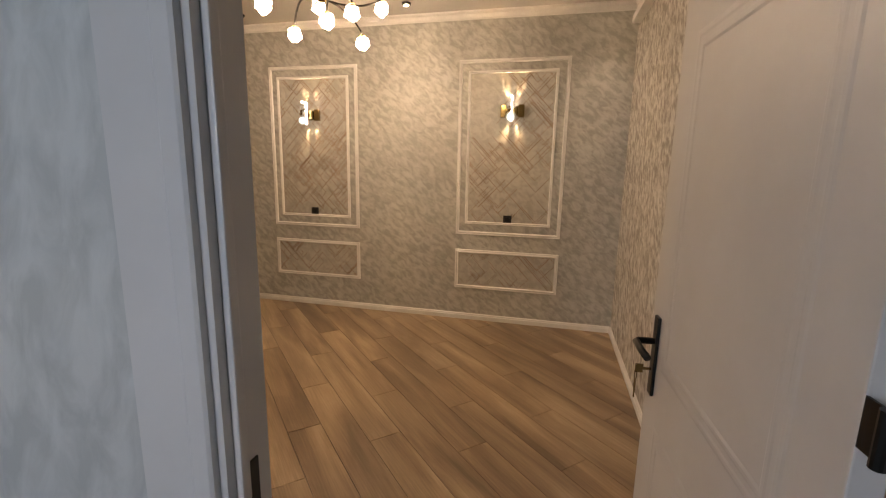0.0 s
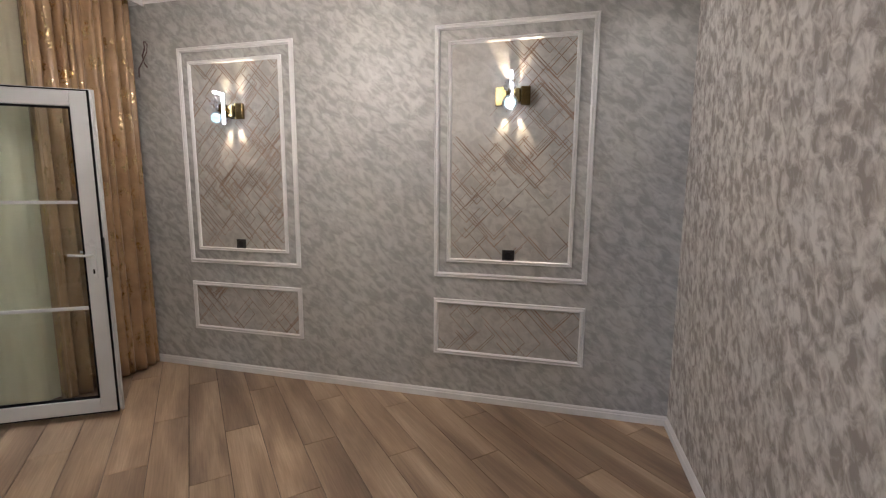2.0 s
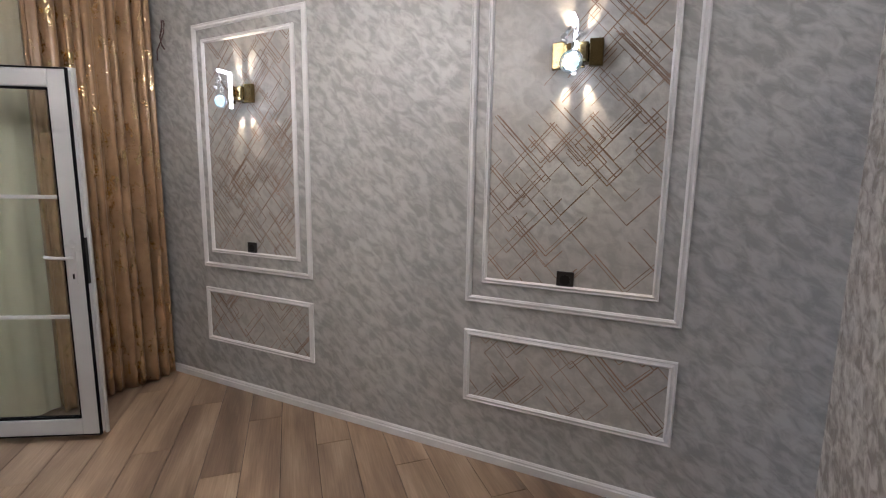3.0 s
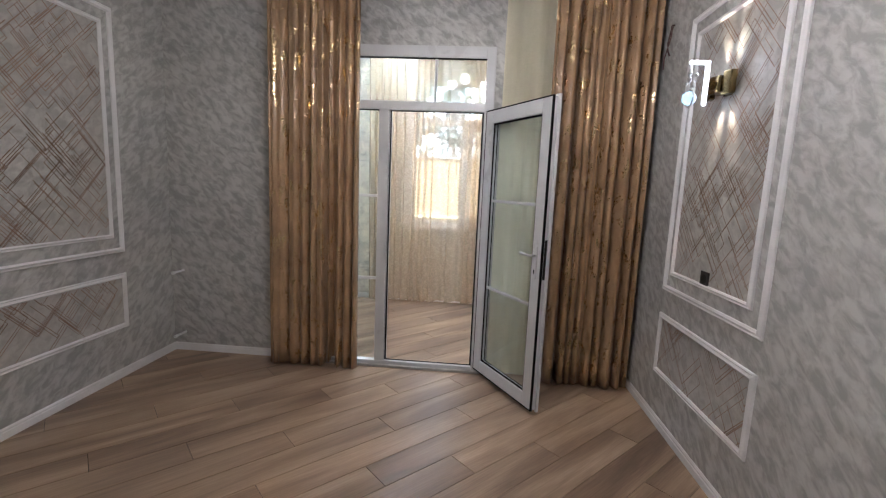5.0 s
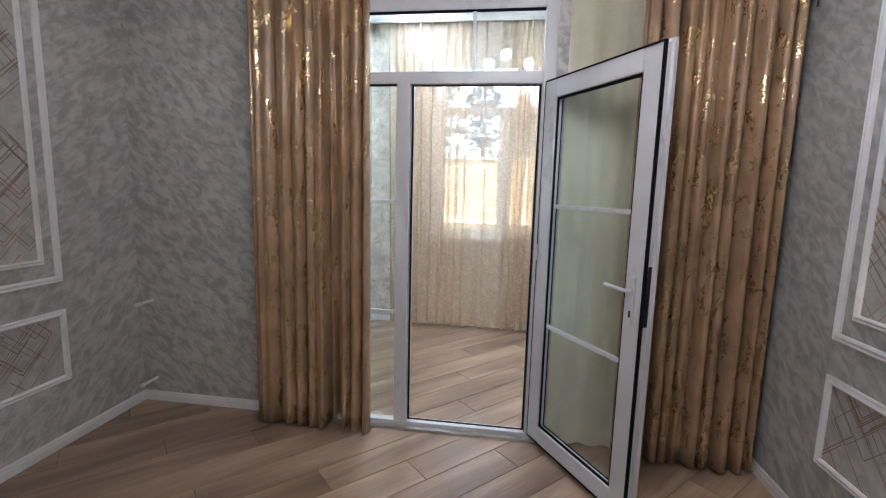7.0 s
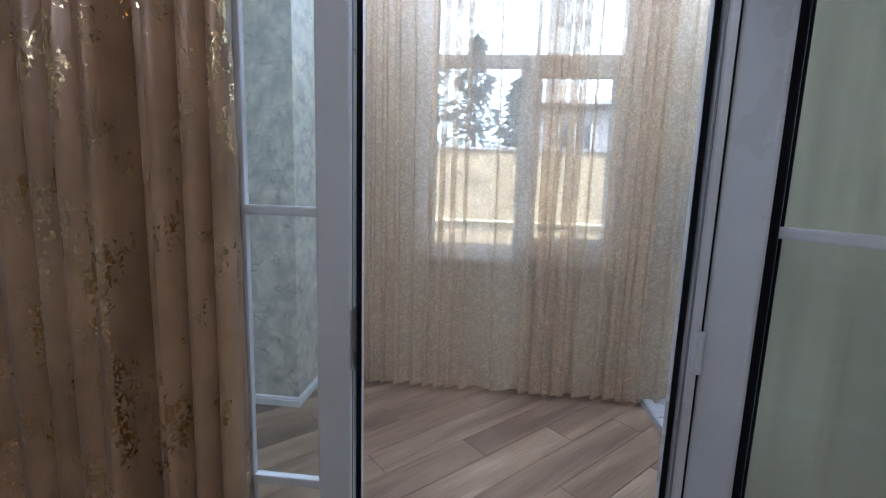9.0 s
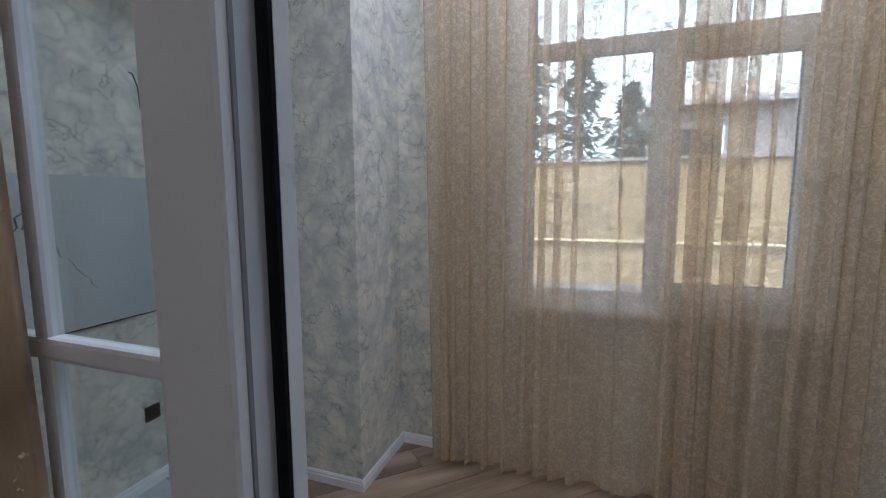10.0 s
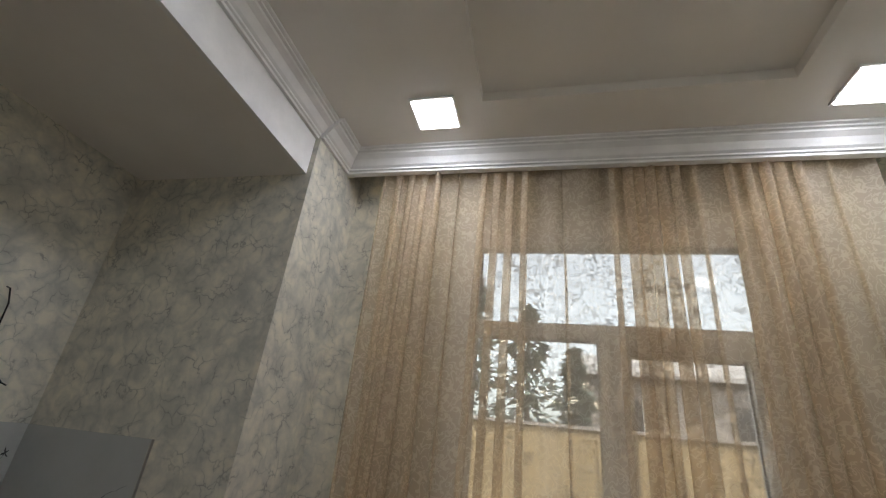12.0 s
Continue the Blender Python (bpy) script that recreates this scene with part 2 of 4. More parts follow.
def part(name, bm, mat, parent, label="", smooth=False):
    ob = new(name, finish(bm, name, mat, smooth))
    ob.parent = parent
    return tagged(ob, label)


def whole(name, bm, mat, label="", category="", kind="", smooth=False, group=""):
    return tagged(new(name, finish(bm, name, mat, smooth)), label, category, group, kind)


def empty(name, m, label="", category="", group="", kind=""):
    ob = new(name)
    ob.matrix_world = m
    return tagged(ob, label, category, group, kind)


def box(bm, x0, x1, y0, y1, z0, z1, bevel=0.0):
    r = bmesh.ops.create_cube(bm, size=1.0, matrix=Matrix.LocRotScale(((x0 + x1) / 2, (y0 + y1) / 2, (z0 + z1) / 2), None, (abs(x1 - x0), abs(y1 - y0), abs(z1 - z0))))
    if bevel:
        edges = {e for v in r["verts"] for e in v.link_edges}
        bmesh.ops.bevel(bm, geom=list(edges), offset=bevel, segments=2, affect="EDGES", profile=0.6)
    return bm


def boxes(*rows, bevel=0.0):
    bm = bmesh.new()
    for r in rows:
        box(bm, *r, bevel=bevel)
    return bm


def rod(bm, a, b, r0, r1=None, seg=12):
    a, b = Vector(a), Vector(b)
    r1 = r0 if r1 is None else r1
    m = Matrix.Translation((a + b) / 2) @ (b - a).to_track_quat("Z", "Y").to_matrix().to_4x4()
    bmesh.ops.create_cone(bm, cap_ends=True, segments=seg, radius1=r0, radius2=r1, depth=(b - a).length, matrix=m)
    return bm


def tube(bm, pts, r, seg=8):
    """A bent tube along the points."""
    pts = [Vector(p) for p in pts]
    rings = []
    for k, p in enumerate(pts):
        d = (pts[min(k + 1, len(pts) - 1)] - pts[max(k - 1, 0)]).normalized()
        q = d.to_track_quat("Z", "Y")
        rings.append([bm.verts.new(p + q @ Vector((r * math.cos(a), r * math.sin(a), 0))) for a in (2 * math.pi * i / seg for i in range(seg))])
    for u, w in zip(rings, rings[1:]):
        for i in range(seg):
            bm.faces.new((u[i], u[(i + 1) % seg], w[(i + 1) % seg], w[i]))
    bm.faces.new(rings[0][::-1])
    bm.faces.new(rings[-1])
    return bm


def sweep(bm, profile, a, b, out, up=(0, 0, 1), miter=(0, 0)):
    """A moulding of that cross-section (out, up) from a to b; miter lengthens each end by its share of 'out'."""
    a, b, out, up = Vector(a), Vector(b), Vector(out), Vector(up)
    d = (b - a).normalized()
    ends = []
    for p, s, k in ((a, -1, miter[0]), (b, 1, miter[1])):
        ends.append([bm.verts.new(p + out * o + up * u + d * (s * k * o)) for o, u in profile])
    n = len(profile)
    for i in range(n):
        bm.faces.new((ends[0][i], ends[0][(i + 1) % n], ends[1][(i + 1) % n], ends[1][i]))
    bm.faces.new(ends[0][::-1])
    bm.faces.new(ends[1])
    return bm


def wall(name, mat, *rows, label="", kind="structure"):
    return whole(name, boxes(*rows), mat, label, "wall", kind)


# ---- large structure: main room ----
wall("wall_north", PLASTER_X, (XW - 0.1, XE + 0.14, YN, YN + 0.065, 0, 3.5), label="grey slanted-stroke wallpapered wall with moulded panels")
wall("wall_east", PLASTER_E, (XE, XE + 0.14, YS - 0.14, YN, 0, 3.5), label="flecked beige and grey wallpapered wall")
DX0, DX1, DH = -0.423, 0.395, 2.10
wall("wall_south", PLASTER_X, (XW - 0.1, DX0 - 0.03, YS - 0.045, YS, 0, 3.5), (DX1 + 0.03, XE, YS - 0.045, YS, 0, 3.5),
     (DX0 - 0.03, DX1 + 0.03, YS - 0.045, YS, DH + 0.03, 3.5), label="grey slanted-stroke wallpapered wall with a doorway")
HALL = plaster("hall_wallpaper", (0, 12, 0), (0.43, 0.445, 0.435), (0.545, 0.555, 0.545), (1.0, 1.0, 2.2), 17.0, 0.4)
HY = YS - 0.085
wall("wall_hall_north", HALL, (-2.6, DX0 - 0.03, HY, YS - 0.045, 0, 3.0), (DX1 + 0.03, XE, HY, YS - 0.045, 0, 3.0),
     (DX0 - 0.03, DX1 + 0.03, HY, YS - 0.045, DH + 0.03, 3.0), label="pale grey wallpapered hallway wall")
wall("wall_hall_south", HALL, (-2.6, -1.2, -1.64, -1.5, 0, 3.0), (-0.5, 1.4, -1.64, -1.5, 0, 3.0), (-1.2, -0.5, -1.64, -1.5, 0, 1.5), (-1.2, -0.5, -1.64, -1.5, 2.2, 3.0), label="hallway wall with a window")
wall("wall_hall_west", HALL, (-2.74, -2.6, -1.64, YS - 0.045, 0, 3.0))
wall("wall_hall_east", HALL, (1.4, 1.54, -1.64, HY, 0, 3.0), (XE + 0.14, 1.4, HY, YS, 0, 3.0))
whole("ceiling_hall", boxes((-2.74, 1.54, -1.64, HY, 3.0, 3.1)), CEILING, "white hallway ceiling", "ceiling", "structure")
whole("floor_hall", boxes((-2.74, 1.54, -1.64, YS - 0.045, -0.12, -0.002)), painted("hall_tile", (0.42, 0.40, 0.37), 0.3), "pale hallway floor", "floor", "structure")

WEST_ROWS = [(BX1, XW, YS - 0.14, DOOR_Y[0], 0, 3.5), (BX1, XW, DOOR_Y[1], YN, 0, 3.5), (BX1, XW, DOOR_Y[0], DOOR_Y[1], 2.66, 3.5)]
wall("wall_west", PLASTER_Y, *[(BX1 + 0.05, XW, r[2], r[3], r[4], r[5]) for r in WEST_ROWS], label="grey wallpapered wall with the balcony doorway")
wall("wall_balcony_east", MARBLED, *[(BX1, BX1 + 0.05, r[2], r[3], r[4], r[5]) for r in WEST_ROWS], label="marbled wallpaper on the balcony side of the wall")

# ceiling of the room, with the curtain slot along the west wall
SX, SY = -3.47, 1.79
bm = boxes((SX, XE, YS, YN, ZC, ZC + 0.1), (XW, SX, YS, SY, ZC, ZC + 0.1), (XW, SX, SY, YN, 3.36, 3.46),
           (SX, SX + 0.025, SY, YN, 3.035, ZC), (SX, SX + 0.025, SY, YN, ZC + 0.1, 3.36), (XW, SX + 0.025, SY - 0.025, SY, 3.035, ZC), (XW, SX, SY - 0.025, SY, ZC + 0.1, 3.36))
whole("ceiling", bm, CEILING_GLOSS, "pale glossy ceiling with a curtain slot", "ceiling", "structure")
CORNICE = [(0, 0), (0.012, 0), (0.014, 0.014), (0.03, 0.03), (0.034, 0.045), (0.062, 0.056), (0.066, 0.07), (0, 0.07)]
bm = bmesh.new()
zc = ZC - 0.07
sweep(bm, CORNICE, (XW, YN, zc), (XE, YN, zc), (0, -1, 0), miter=(0, -1))
sweep(bm, CORNICE, (XW, YS, zc), (XE, YS, zc), (0, 1, 0), miter=(0, -1))
sweep(bm, CORNICE, (XE, YS, zc), (XE, YN, zc), (-1, 0, 0), miter=(-1, -1))
whole("cornice", bm, WHITE, "white moulded ceiling cornice", "cornice", "structure")


def baseboard(name, a, b, out, base=0.0, label="white baseboard"):
    bm = bmesh.new()
    sweep(bm, [(0, 0), (0.016, 0), (0.016, 0.042), (0.011, 0.047), (0.011, 0.056), (0.004, 0.066), (0, 0.066)], (*a, base), (*b, base), (*out, 0))
    return whole(name, bm, WHITE, label, "baseboard", "structure")


baseboard("baseboard", (XW, YN), (XE, YN), (0, -1))
baseboard("baseboard", (XE, YS), (XE, YN - 0.016), (-1, 0))
baseboard("baseboard", (XW + 0.016, YS), (DX0 - 0.11, YS), (0, 1))
baseboard("baseboard", (XW, YS), (XW, DOOR_Y[0]), (1, 0))
baseboard("baseboard", (XW, DOOR_Y[1]), (XW, YN - 0.016), (1, 0))

# ---- large structure: balcony ----
WY0, WY1, WZ0, WZ1 = 2.62, 4.06, 1.03, 2.93
wall("wall_balcony_west", MARBLED, (BX0 - 0.2, BX0, PIER_Y, WY0, 0, 3.6), (BX0 - 0.2, BX0, WY1, BY1 + 0.1, 0, 3.6), (BX0 - 0.2, BX0, WY0, WY1, 0, WZ0), (BX0 - 0.2, BX0, WY0, WY1, WZ1, 3.6),
     label="marbled wallpapered wall with a window")
wall("wall_balcony_south", MARBLED, (BX0 - 0.2, BX1, BY0 - 0.12, BY0, 0, 3.6), label="marbled wallpapered balcony wall")
wall("wall_pier", MARBLED, (BX0 - 0.2, PIER_X, BY0, PIER_Y, 0, 3.6), label="marbled wallpapered pier beside the window")
wall("wall_balcony_north", MARBLED, (BX0 - 0.2, BX1, BY1, BY1 + 0.1, 0, 3.6), label="marbled wallpapered balcony wall")
RX0, RX1, RY0, RY1 = -5.36, -4.2, 2.735, 4.08
bm = boxes((PIER_X, BX1, BY0, PIER_Y - 0.05, SOFFIT, 3.6), (BX0, RX0, PIER_Y - 0.05, BY1, BZ, 3.6), (RX1, BX1, PIER_Y - 0.05, BY1, BZ, 3.6),
           (RX0, RX1, PIER_Y - 0.05, RY0, BZ, 3.6), (RX0, RX1, RY1, BY1, BZ, 3.6), (RX0, RX1, RY0, RY1, BZ + 0.055, 3.6))
whole("ceiling_balcony", bm, CEILING, "off-white plaster balcony ceiling with a shallow tray", "ceiling", "structure")
BIG = [(0, 0), (0.018, 0), (0.02, 0.012), (0.03, 0.016), (0.03, 0.026), (0.042, 0.036), (0.062, 0.07), (0.085, 0.09), (0.088, 0.1), (0.1, 0.104), (0.1, 0.114), (0.112, 0.12), (0.112, 0.13), (0, 0.13)]
PX = -5.76
bm = bmesh.new()
BEAM_Y = PIER_Y - 0.03
sweep(bm, BIG, (PIER_X, BEAM_Y, BZ - 0.13), (BX1, BEAM_Y, BZ - 0.13), (0, 1, 0))
sweep(bm, BIG, (PX, PIER_Y, BZ - 0.13), (PIER_X + 0.004, PIER_Y, BZ - 0.13), (0, 1, 0), miter=(-1, 0))
sweep(bm, BIG, (PX, PIER_Y, BZ - 0.13), (PX, BY1, BZ - 0.13), (1, 0, 0), miter=(-1, 0))
box(bm, PX - 0.02, PX, PIER_Y, BY1, BZ - 0.13, BZ)
box(bm, PIER_X, BX1, BEAM_Y - 0.02, BEAM_Y, SOFFIT, BZ)
whole("cornice_balcony", bm, WHITE, "white stepped plaster cornice and curtain pelmet", "cornice", "structure")
baseboard("baseboard", (PIER_X, 1.38), (PIER_X, PIER_Y), (1, 0))
baseboard("baseboard", (BX0, PIER_Y), (PIER_X + 0.016, PIER_Y), (0, 1))
baseboard("baseboard", (BX0, PIER_Y), (BX0, 4.25), (1, 0))


# ---- the balcony door with its fixed lights ----
FX0, FX1 = -3.725, -3.665
door = empty("door_frame", pose(-3.72, 2.9, 0), "white plastic balcony door frame with fixed side and top glazing", "door frame", kind="structure")


def local(parent, name, bm, mat, label="", smooth=False):
    """A part whose mesh is given in the world's axes."""
    bpy.context.view_layer.update()
    bmesh.ops.transform(bm, matrix=parent.matrix_world.inverted(), verts=bm.verts)
    return part(name, bm, mat, parent, label, smooth)


bpy.context.view_layer.update()
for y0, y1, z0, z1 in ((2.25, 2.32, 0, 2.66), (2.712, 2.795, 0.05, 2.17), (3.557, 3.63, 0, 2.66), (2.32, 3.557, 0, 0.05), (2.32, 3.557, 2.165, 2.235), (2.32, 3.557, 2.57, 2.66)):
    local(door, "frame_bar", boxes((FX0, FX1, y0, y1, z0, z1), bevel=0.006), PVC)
local(door, "sill_trim", boxes((FX0 - 0.02, FX1 + 0.025, 2.25, 3.63, 0.0, 0.02), bevel=0.004), STEEL, "worn metal threshold strip")
gl = local(door, "pane", boxes((-3.700, -3.692, 2.32, 2.712, 0.05, 2.165)), GLASS)
gl.visible_shadow = False
gl = local(door, "pane", boxes((-3.700, -3.692, 2.32, 3.557, 2.235, 2.57)), GLASS)
gl.visible_shadow = False
for z in (0.773, 1.472):
    local(door, "muntin", boxes((-3.708, -3.684, 2.32, 2.712, z - 0.012, z + 0.012), bevel=0.005), PVC)
local(door, "muntin", boxes((-3.707, -3.685, 2.51, 2.532, 0.05, 2.165), bevel=0.005), PVC)
for y in (3.16,):
    local(door, "muntin", boxes((-3.707, -3.685, y - 0.011, y + 0.011, 2.235, 2.57), bevel=0.005), PVC)
for r in ((2.793, 2.811, 0.05, 2.165), (3.541, 3.559, 0.05, 2.165)):
    local(door, "stop_lip", boxes((FX0 + 0.001, -3.705, r[0], r[1], r[2], r[3]), bevel=0.002), PVC)
for r in ((2.798, 2.810, 0.05, 2.165), (3.542, 3.554, 0.05, 2.165)):
    local(door, "gasket", boxes((-3.7065, -3.700, r[0], r[1], r[2], r[3])), RUBBER)
for r in ((0.05, 0.056), (2.158, 2.165)):
    local(door, "gasket", boxes((-3.706, -3.697, 2.803, 3.549, r[0], r[1])), RUBBER)
for r in ((2.32, 3.557, 2.565, 2.571), (2.32, 2.712, 2.16, 2.166)):
    local(door, "gasket", boxes((-3.705, FX1 - 0.006, *r)), RUBBER)
for y in (2.7952, 3.5548):
    local(door, "rebate_line", boxes((-3.679, -3.675, y - 0.002, y + 0.002, 0.05, 2.165)), GREY_SEAL, "grey rebate seal")
local(door, "keeper", boxes((-3.700, -3.667, 2.793, 2.7985, 1.10, 1.245), (-3.692, -3.676, 2.7985, 2.802, 1.14, 1.21), bevel=0.001), STEEL, "steel lock keeper plate")

local(door, "hinge_block", boxes((-3.666, -3.650, 3.559, 3.577, 1.155, 1.25), (-3.652, -3.647, 3.563, 3.573, 1.165, 1.24), bevel=0.003), PVC, "white hinge block")

leaf = empty("balcony_door", pose(-3.668, 3.575, 0.045, 0, 0, 31.0), "white plastic glazed balcony door standing open", "door")
W, H, P, T = 0.788, 2.125, 0.099, 0.062
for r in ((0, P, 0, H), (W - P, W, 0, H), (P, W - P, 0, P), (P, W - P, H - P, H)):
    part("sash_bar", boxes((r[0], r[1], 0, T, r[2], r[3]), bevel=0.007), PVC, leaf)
gl = part("pane", boxes((P - 0.01, W - P + 0.01, 0.026, 0.034, P - 0.01, H - P + 0.01)), GLASS, leaf)
gl.visible_shadow = False
for z in (0.73, 1.43):
    part("muntin", boxes((P, W - P, 0.019, 0.041, z - 0.011, z + 0.011), bevel=0.004), PVC, leaf)
for side, g in ((0.003, 0.014), (T - 0.022, 0.004)):
    for r in ((P, P + g, P, H - P), (W - P - g, W - P, P, H - P), (P, W - P, P, P + g), (P, W - P, H - P - g, H - P)):
        part("gasket", boxes((r[0], r[1], side + 0.008, side + 0.014, r[2], r[3])), RUBBER, leaf)
for r in ((-0.004, 0.004, -0.004, H + 0.005), (W - 0.003, W + 0.005, -0.004, H + 0.005), (0.004, W - 0.003, -0.004, 0.004), (0.004, W - 0.003, H - 0.003, H + 0.005)):
    part("edge_seal", boxes((r[0], r[1], -0.003, 0.014, r[2], r[3])), RUBBER, leaf, "black rubber edge seal")
for r in ((W, W + 0.016, -0.014, H + 0.016), (0, W, H, H + 0.016)):
    part("rebate_lip", boxes((r[0], r[1], T - 0.022, T - 0.001, r[2], r[3]), bevel=0.003), PVC, leaf)
part("lock_plate", boxes((W - 0.001, W + 0.003, 0.02, 0.04, 0.93, 1.2), bevel=0.001), BLACK, leaf)
for s in (-1, 1):
    y0 = 0.0 if s < 0 else T
    h = part("handle", boxes((W - 0.068, W - 0.036, min(y0, y0 + s * 0.012), max(y0, y0 + s * 0.012), 0.93, 1.15), bevel=0.005), PVC, leaf, "white lever handle on a plate")
    bm = bmesh.new()
    tube(bm, [(W - 0.052, y0 + s * 0.01, 1.09), (W - 0.052, y0 + s * 0.045, 1.09), (W - 0.06, y0 + s * 0.052, 1.09), (W - 0.12, y0 + s * 0.052, 1.092), (W - 0.17, y0 + s * 0.05, 1.096)], 0.009, 10)
    part("lever", bm, PVC, h, smooth=True)
    part("keyhole", boxes((W - 0.057, W - 0.047, y0 + s * 0.0125 - 0.001, y0 + s * 0.0125 + 0.001, 0.965, 0.995)), BLACK, h)

# ---- the balcony window ----
win = empty("window_1", pose(-5.95, 3.34, WZ0), "white plastic three-part window with a sill", "window", kind="structure")
bpy.context.view_layer.update()
x0, x1 = -5.99, -5.915
for y0, y1, z0, z1 in ((WY0, 2.70, WZ0, WZ1), (3.985, WY1, WZ0, WZ1), (2.70, 3.985, WZ0, 1.11), (2.70, 3.985, 2.855, WZ1), (2.70, 3.985, 2.365, 2.445), (3.29, 3.36, 1.11, 2.365)):
    local(win, "window_frame", boxes((x0, x1, y0, y1, z0, z1), bevel=0.006), PVC_DAYLIT)
for y0, y1, z0, z1 in ((3.36, 3.43, 1.11, 2.365), (3.915, 3.985, 1.11, 2.365), (3.43, 3.915, 1.11, 1.175), (3.43, 3.915, 2.298, 2.365)):
    local(win, "sash_frame", boxes((x0 + 0.01, x1 + 0.018, y0, y1, z0, z1), bevel=0.006), PVC_DAYLIT)
for y0, y1, z0, z1 in ((2.70, 3.29, 1.11, 2.365), (3.43, 3.915, 1.175, 2.298), (2.70, 3.985, 2.445, 2.855)):
    gl = local(win, "pane", boxes((-5.957, -5.949, y0, y1, z0, z1)), GLASS)
    gl.visible_shadow = False
    for r in ((y0, y0 + 0.005, z0, z1), (y1 - 0.005, y1, z0, z1), (y0, y1, z0, z0 + 0.005), (y0, y1, z1 - 0.005, z1)):
        local(win, "gasket", boxes((-5.945, -5.935, *r)), RUBBER)
for r in ((2.572, WY0, WZ0, 3.075), (WY1, 4.125, WZ0, 3.075), (WY0, WY1, WZ1, 3.075)):
    local(win, "casing", boxes((BX0 - 0.01, BX0 + 0.014, *r), bevel=0.003), PVC_DAYLIT, "flat white window casing")
local(win, "window_sill", boxes((x1, -5.868, WY0 - 0.03, WY1 + 0.03, WZ0 - 0.035, WZ0), bevel=0.006), PVC_DAYLIT)
local(win, "window_handle", boxes((x1 + 0.018, x1 + 0.03, 3.385, 3.41, 1.68, 1.75), (x1 + 0.03, x1 + 0.045, 3.39, 3.405, 1.60, 1.73), bevel=0.004), PVC_DAYLIT)


# ---- curtains ----
def cloth(y0, y1, z0, z1, x, folds, depth, seed, deep=False, gather=0.35, rows=26, per=12, flare=0.0, hem=0.0, wobble=0.012, uneven=0.0):
    """Hanging pleats between two y's; the folds keep their phase from top to hem and drift a little."""
    rnd = random.Random(seed)
    phases = [rnd.uniform(-0.5, 0.5) for _ in range(folds + 2)]
    depths = [rnd.uniform(0.55, 1.25) for _ in range(folds + 2)]
    drift = [rnd.uniform(-1, 1) for _ in range(folds + 2)]
    n = folds * per
    bm = bmesh.new()
    grid = []
    for j in range(rows + 1):
        v = j / rows
        z = z1 + (z0 - z1) * v
        row = []
        for i in range(n + 1):
            u = i / n
            k = (u + uneven * (math.sin(9.0 * u + seed) * 0.5 + math.sin(23.0 * u + 2.0 * seed) * 0.3) * u * (1 - u) * 4) * folds
            k = max(0.0, min(folds - 1e-6, k))
            a, f = int(min(k, folds)), k - int(min(k, folds))
            s = f * f * (3 - 2 * f)
            ph = phases[a] * (1 - s) + phases[a + 1] * s
            dp = depths[a] * (1 - s) + depths[a + 1] * s
            dr = drift[a] * (1 - s) + drift[a + 1] * s
            ang = 2 * math.pi * k + ph * 1.6 + dr * 0.7 * v
            wave = math.sin(ang) + 0.35 * math.sin(2 * ang + ph * 4)
            if deep:  # round ridges between narrow creases, ending on a ridge
                ang -= 2.2
                wave = 1.75 * math.sqrt(math.sin(ang / 2) ** 2 + 0.012) - 1.05 + 0.22 * math.sin(ang * 1.37 + ph * 9) + 0.07 * math.sin(ang * 3.1 + 5 * ph + 1.5 * v)
            d = depth * dp * (0.6 + 0.5 * v) * wave
            y = y0 + (y1 - y0) * u + gather * depth * (-math.sin(ang) if deep else math.cos(ang)) + dr * wobble * v + flare * v * (u - 0.5)
            zz = z + (hem * (0.5 + 0.5 * math.sin(ang + 1.0)) if j == rows else 0.0)
            row.append(bm.verts.new((x + d, y, zz)))
        grid.append(row)
    for j in range(rows):
        for i in range(n):
            bm.faces.new((grid[j][i], grid[j][i + 1], grid[j + 1][i + 1], grid[j + 1][i]))
    return bm


def thicken(ob, t):
    mod = ob.modifiers.new("thickness", "SOLIDIFY")
    mod.thickness, mod.offset = t, 0
    return ob


thicken(whole("gold_curtain", cloth(1.83, 2.57, 0.02, 3.34, -3.592, 9, 0.080, 3, deep=True, gather=0.17, hem=-0.01, uneven=0.13, per=18), GOLD, "gold satin curtain with foil flecks hanging in deep pleats", "curtain", smooth=True, group="gold curtains"), 0.003)
thicken(whole("gold_curtain", cloth(4.045, 4.815, 0.02, 3.34, -3.588, 10, 0.078, 21, deep=True, gather=0.15, hem=-0.01, uneven=0.06, per=18), GOLD, "gold satin curtain with foil flecks hanging in deep pleats", "curtain", smooth=True, group="gold curtains"), 0.003)
whole("sheer_curtain", cloth(3.68, 4.2, 0.02, 3.34, -3.655, 4, 0.011, 5, gather=1.0, uneven=0.04), VOILE, "pale green sheer curtain beside the balcony door", "curtain", smooth=True)
lace = whole("lace_curtain", cloth(2.06, 4.52, 0.02, 3.34, -5.80, 22, 0.043, 12, flare=-0.03, hem=0.04, per=18, wobble=0.06, gather=0.9, uneven=0.16), TULLE, "cream lace tulle curtain hanging across the window", "curtain", smooth=True)
bm = bmesh.new()
bm.from_mesh(lace.data)
bmesh.ops.delete(bm, geom=[f for f in bm.faces if f.calc_center_median().z > 0.15], context="FACES")
bmesh.ops.translate(bm, verts=bm.verts, vec=(0.003, 0, 0))
part("hem_band", bm, TULLE, lace, "doubled scalloped hem", True)
bm = bmesh.new()
rod(bm, (-5.815, PIER_Y, 3.352), (-5.815, BY1, 3.352), 0.01)
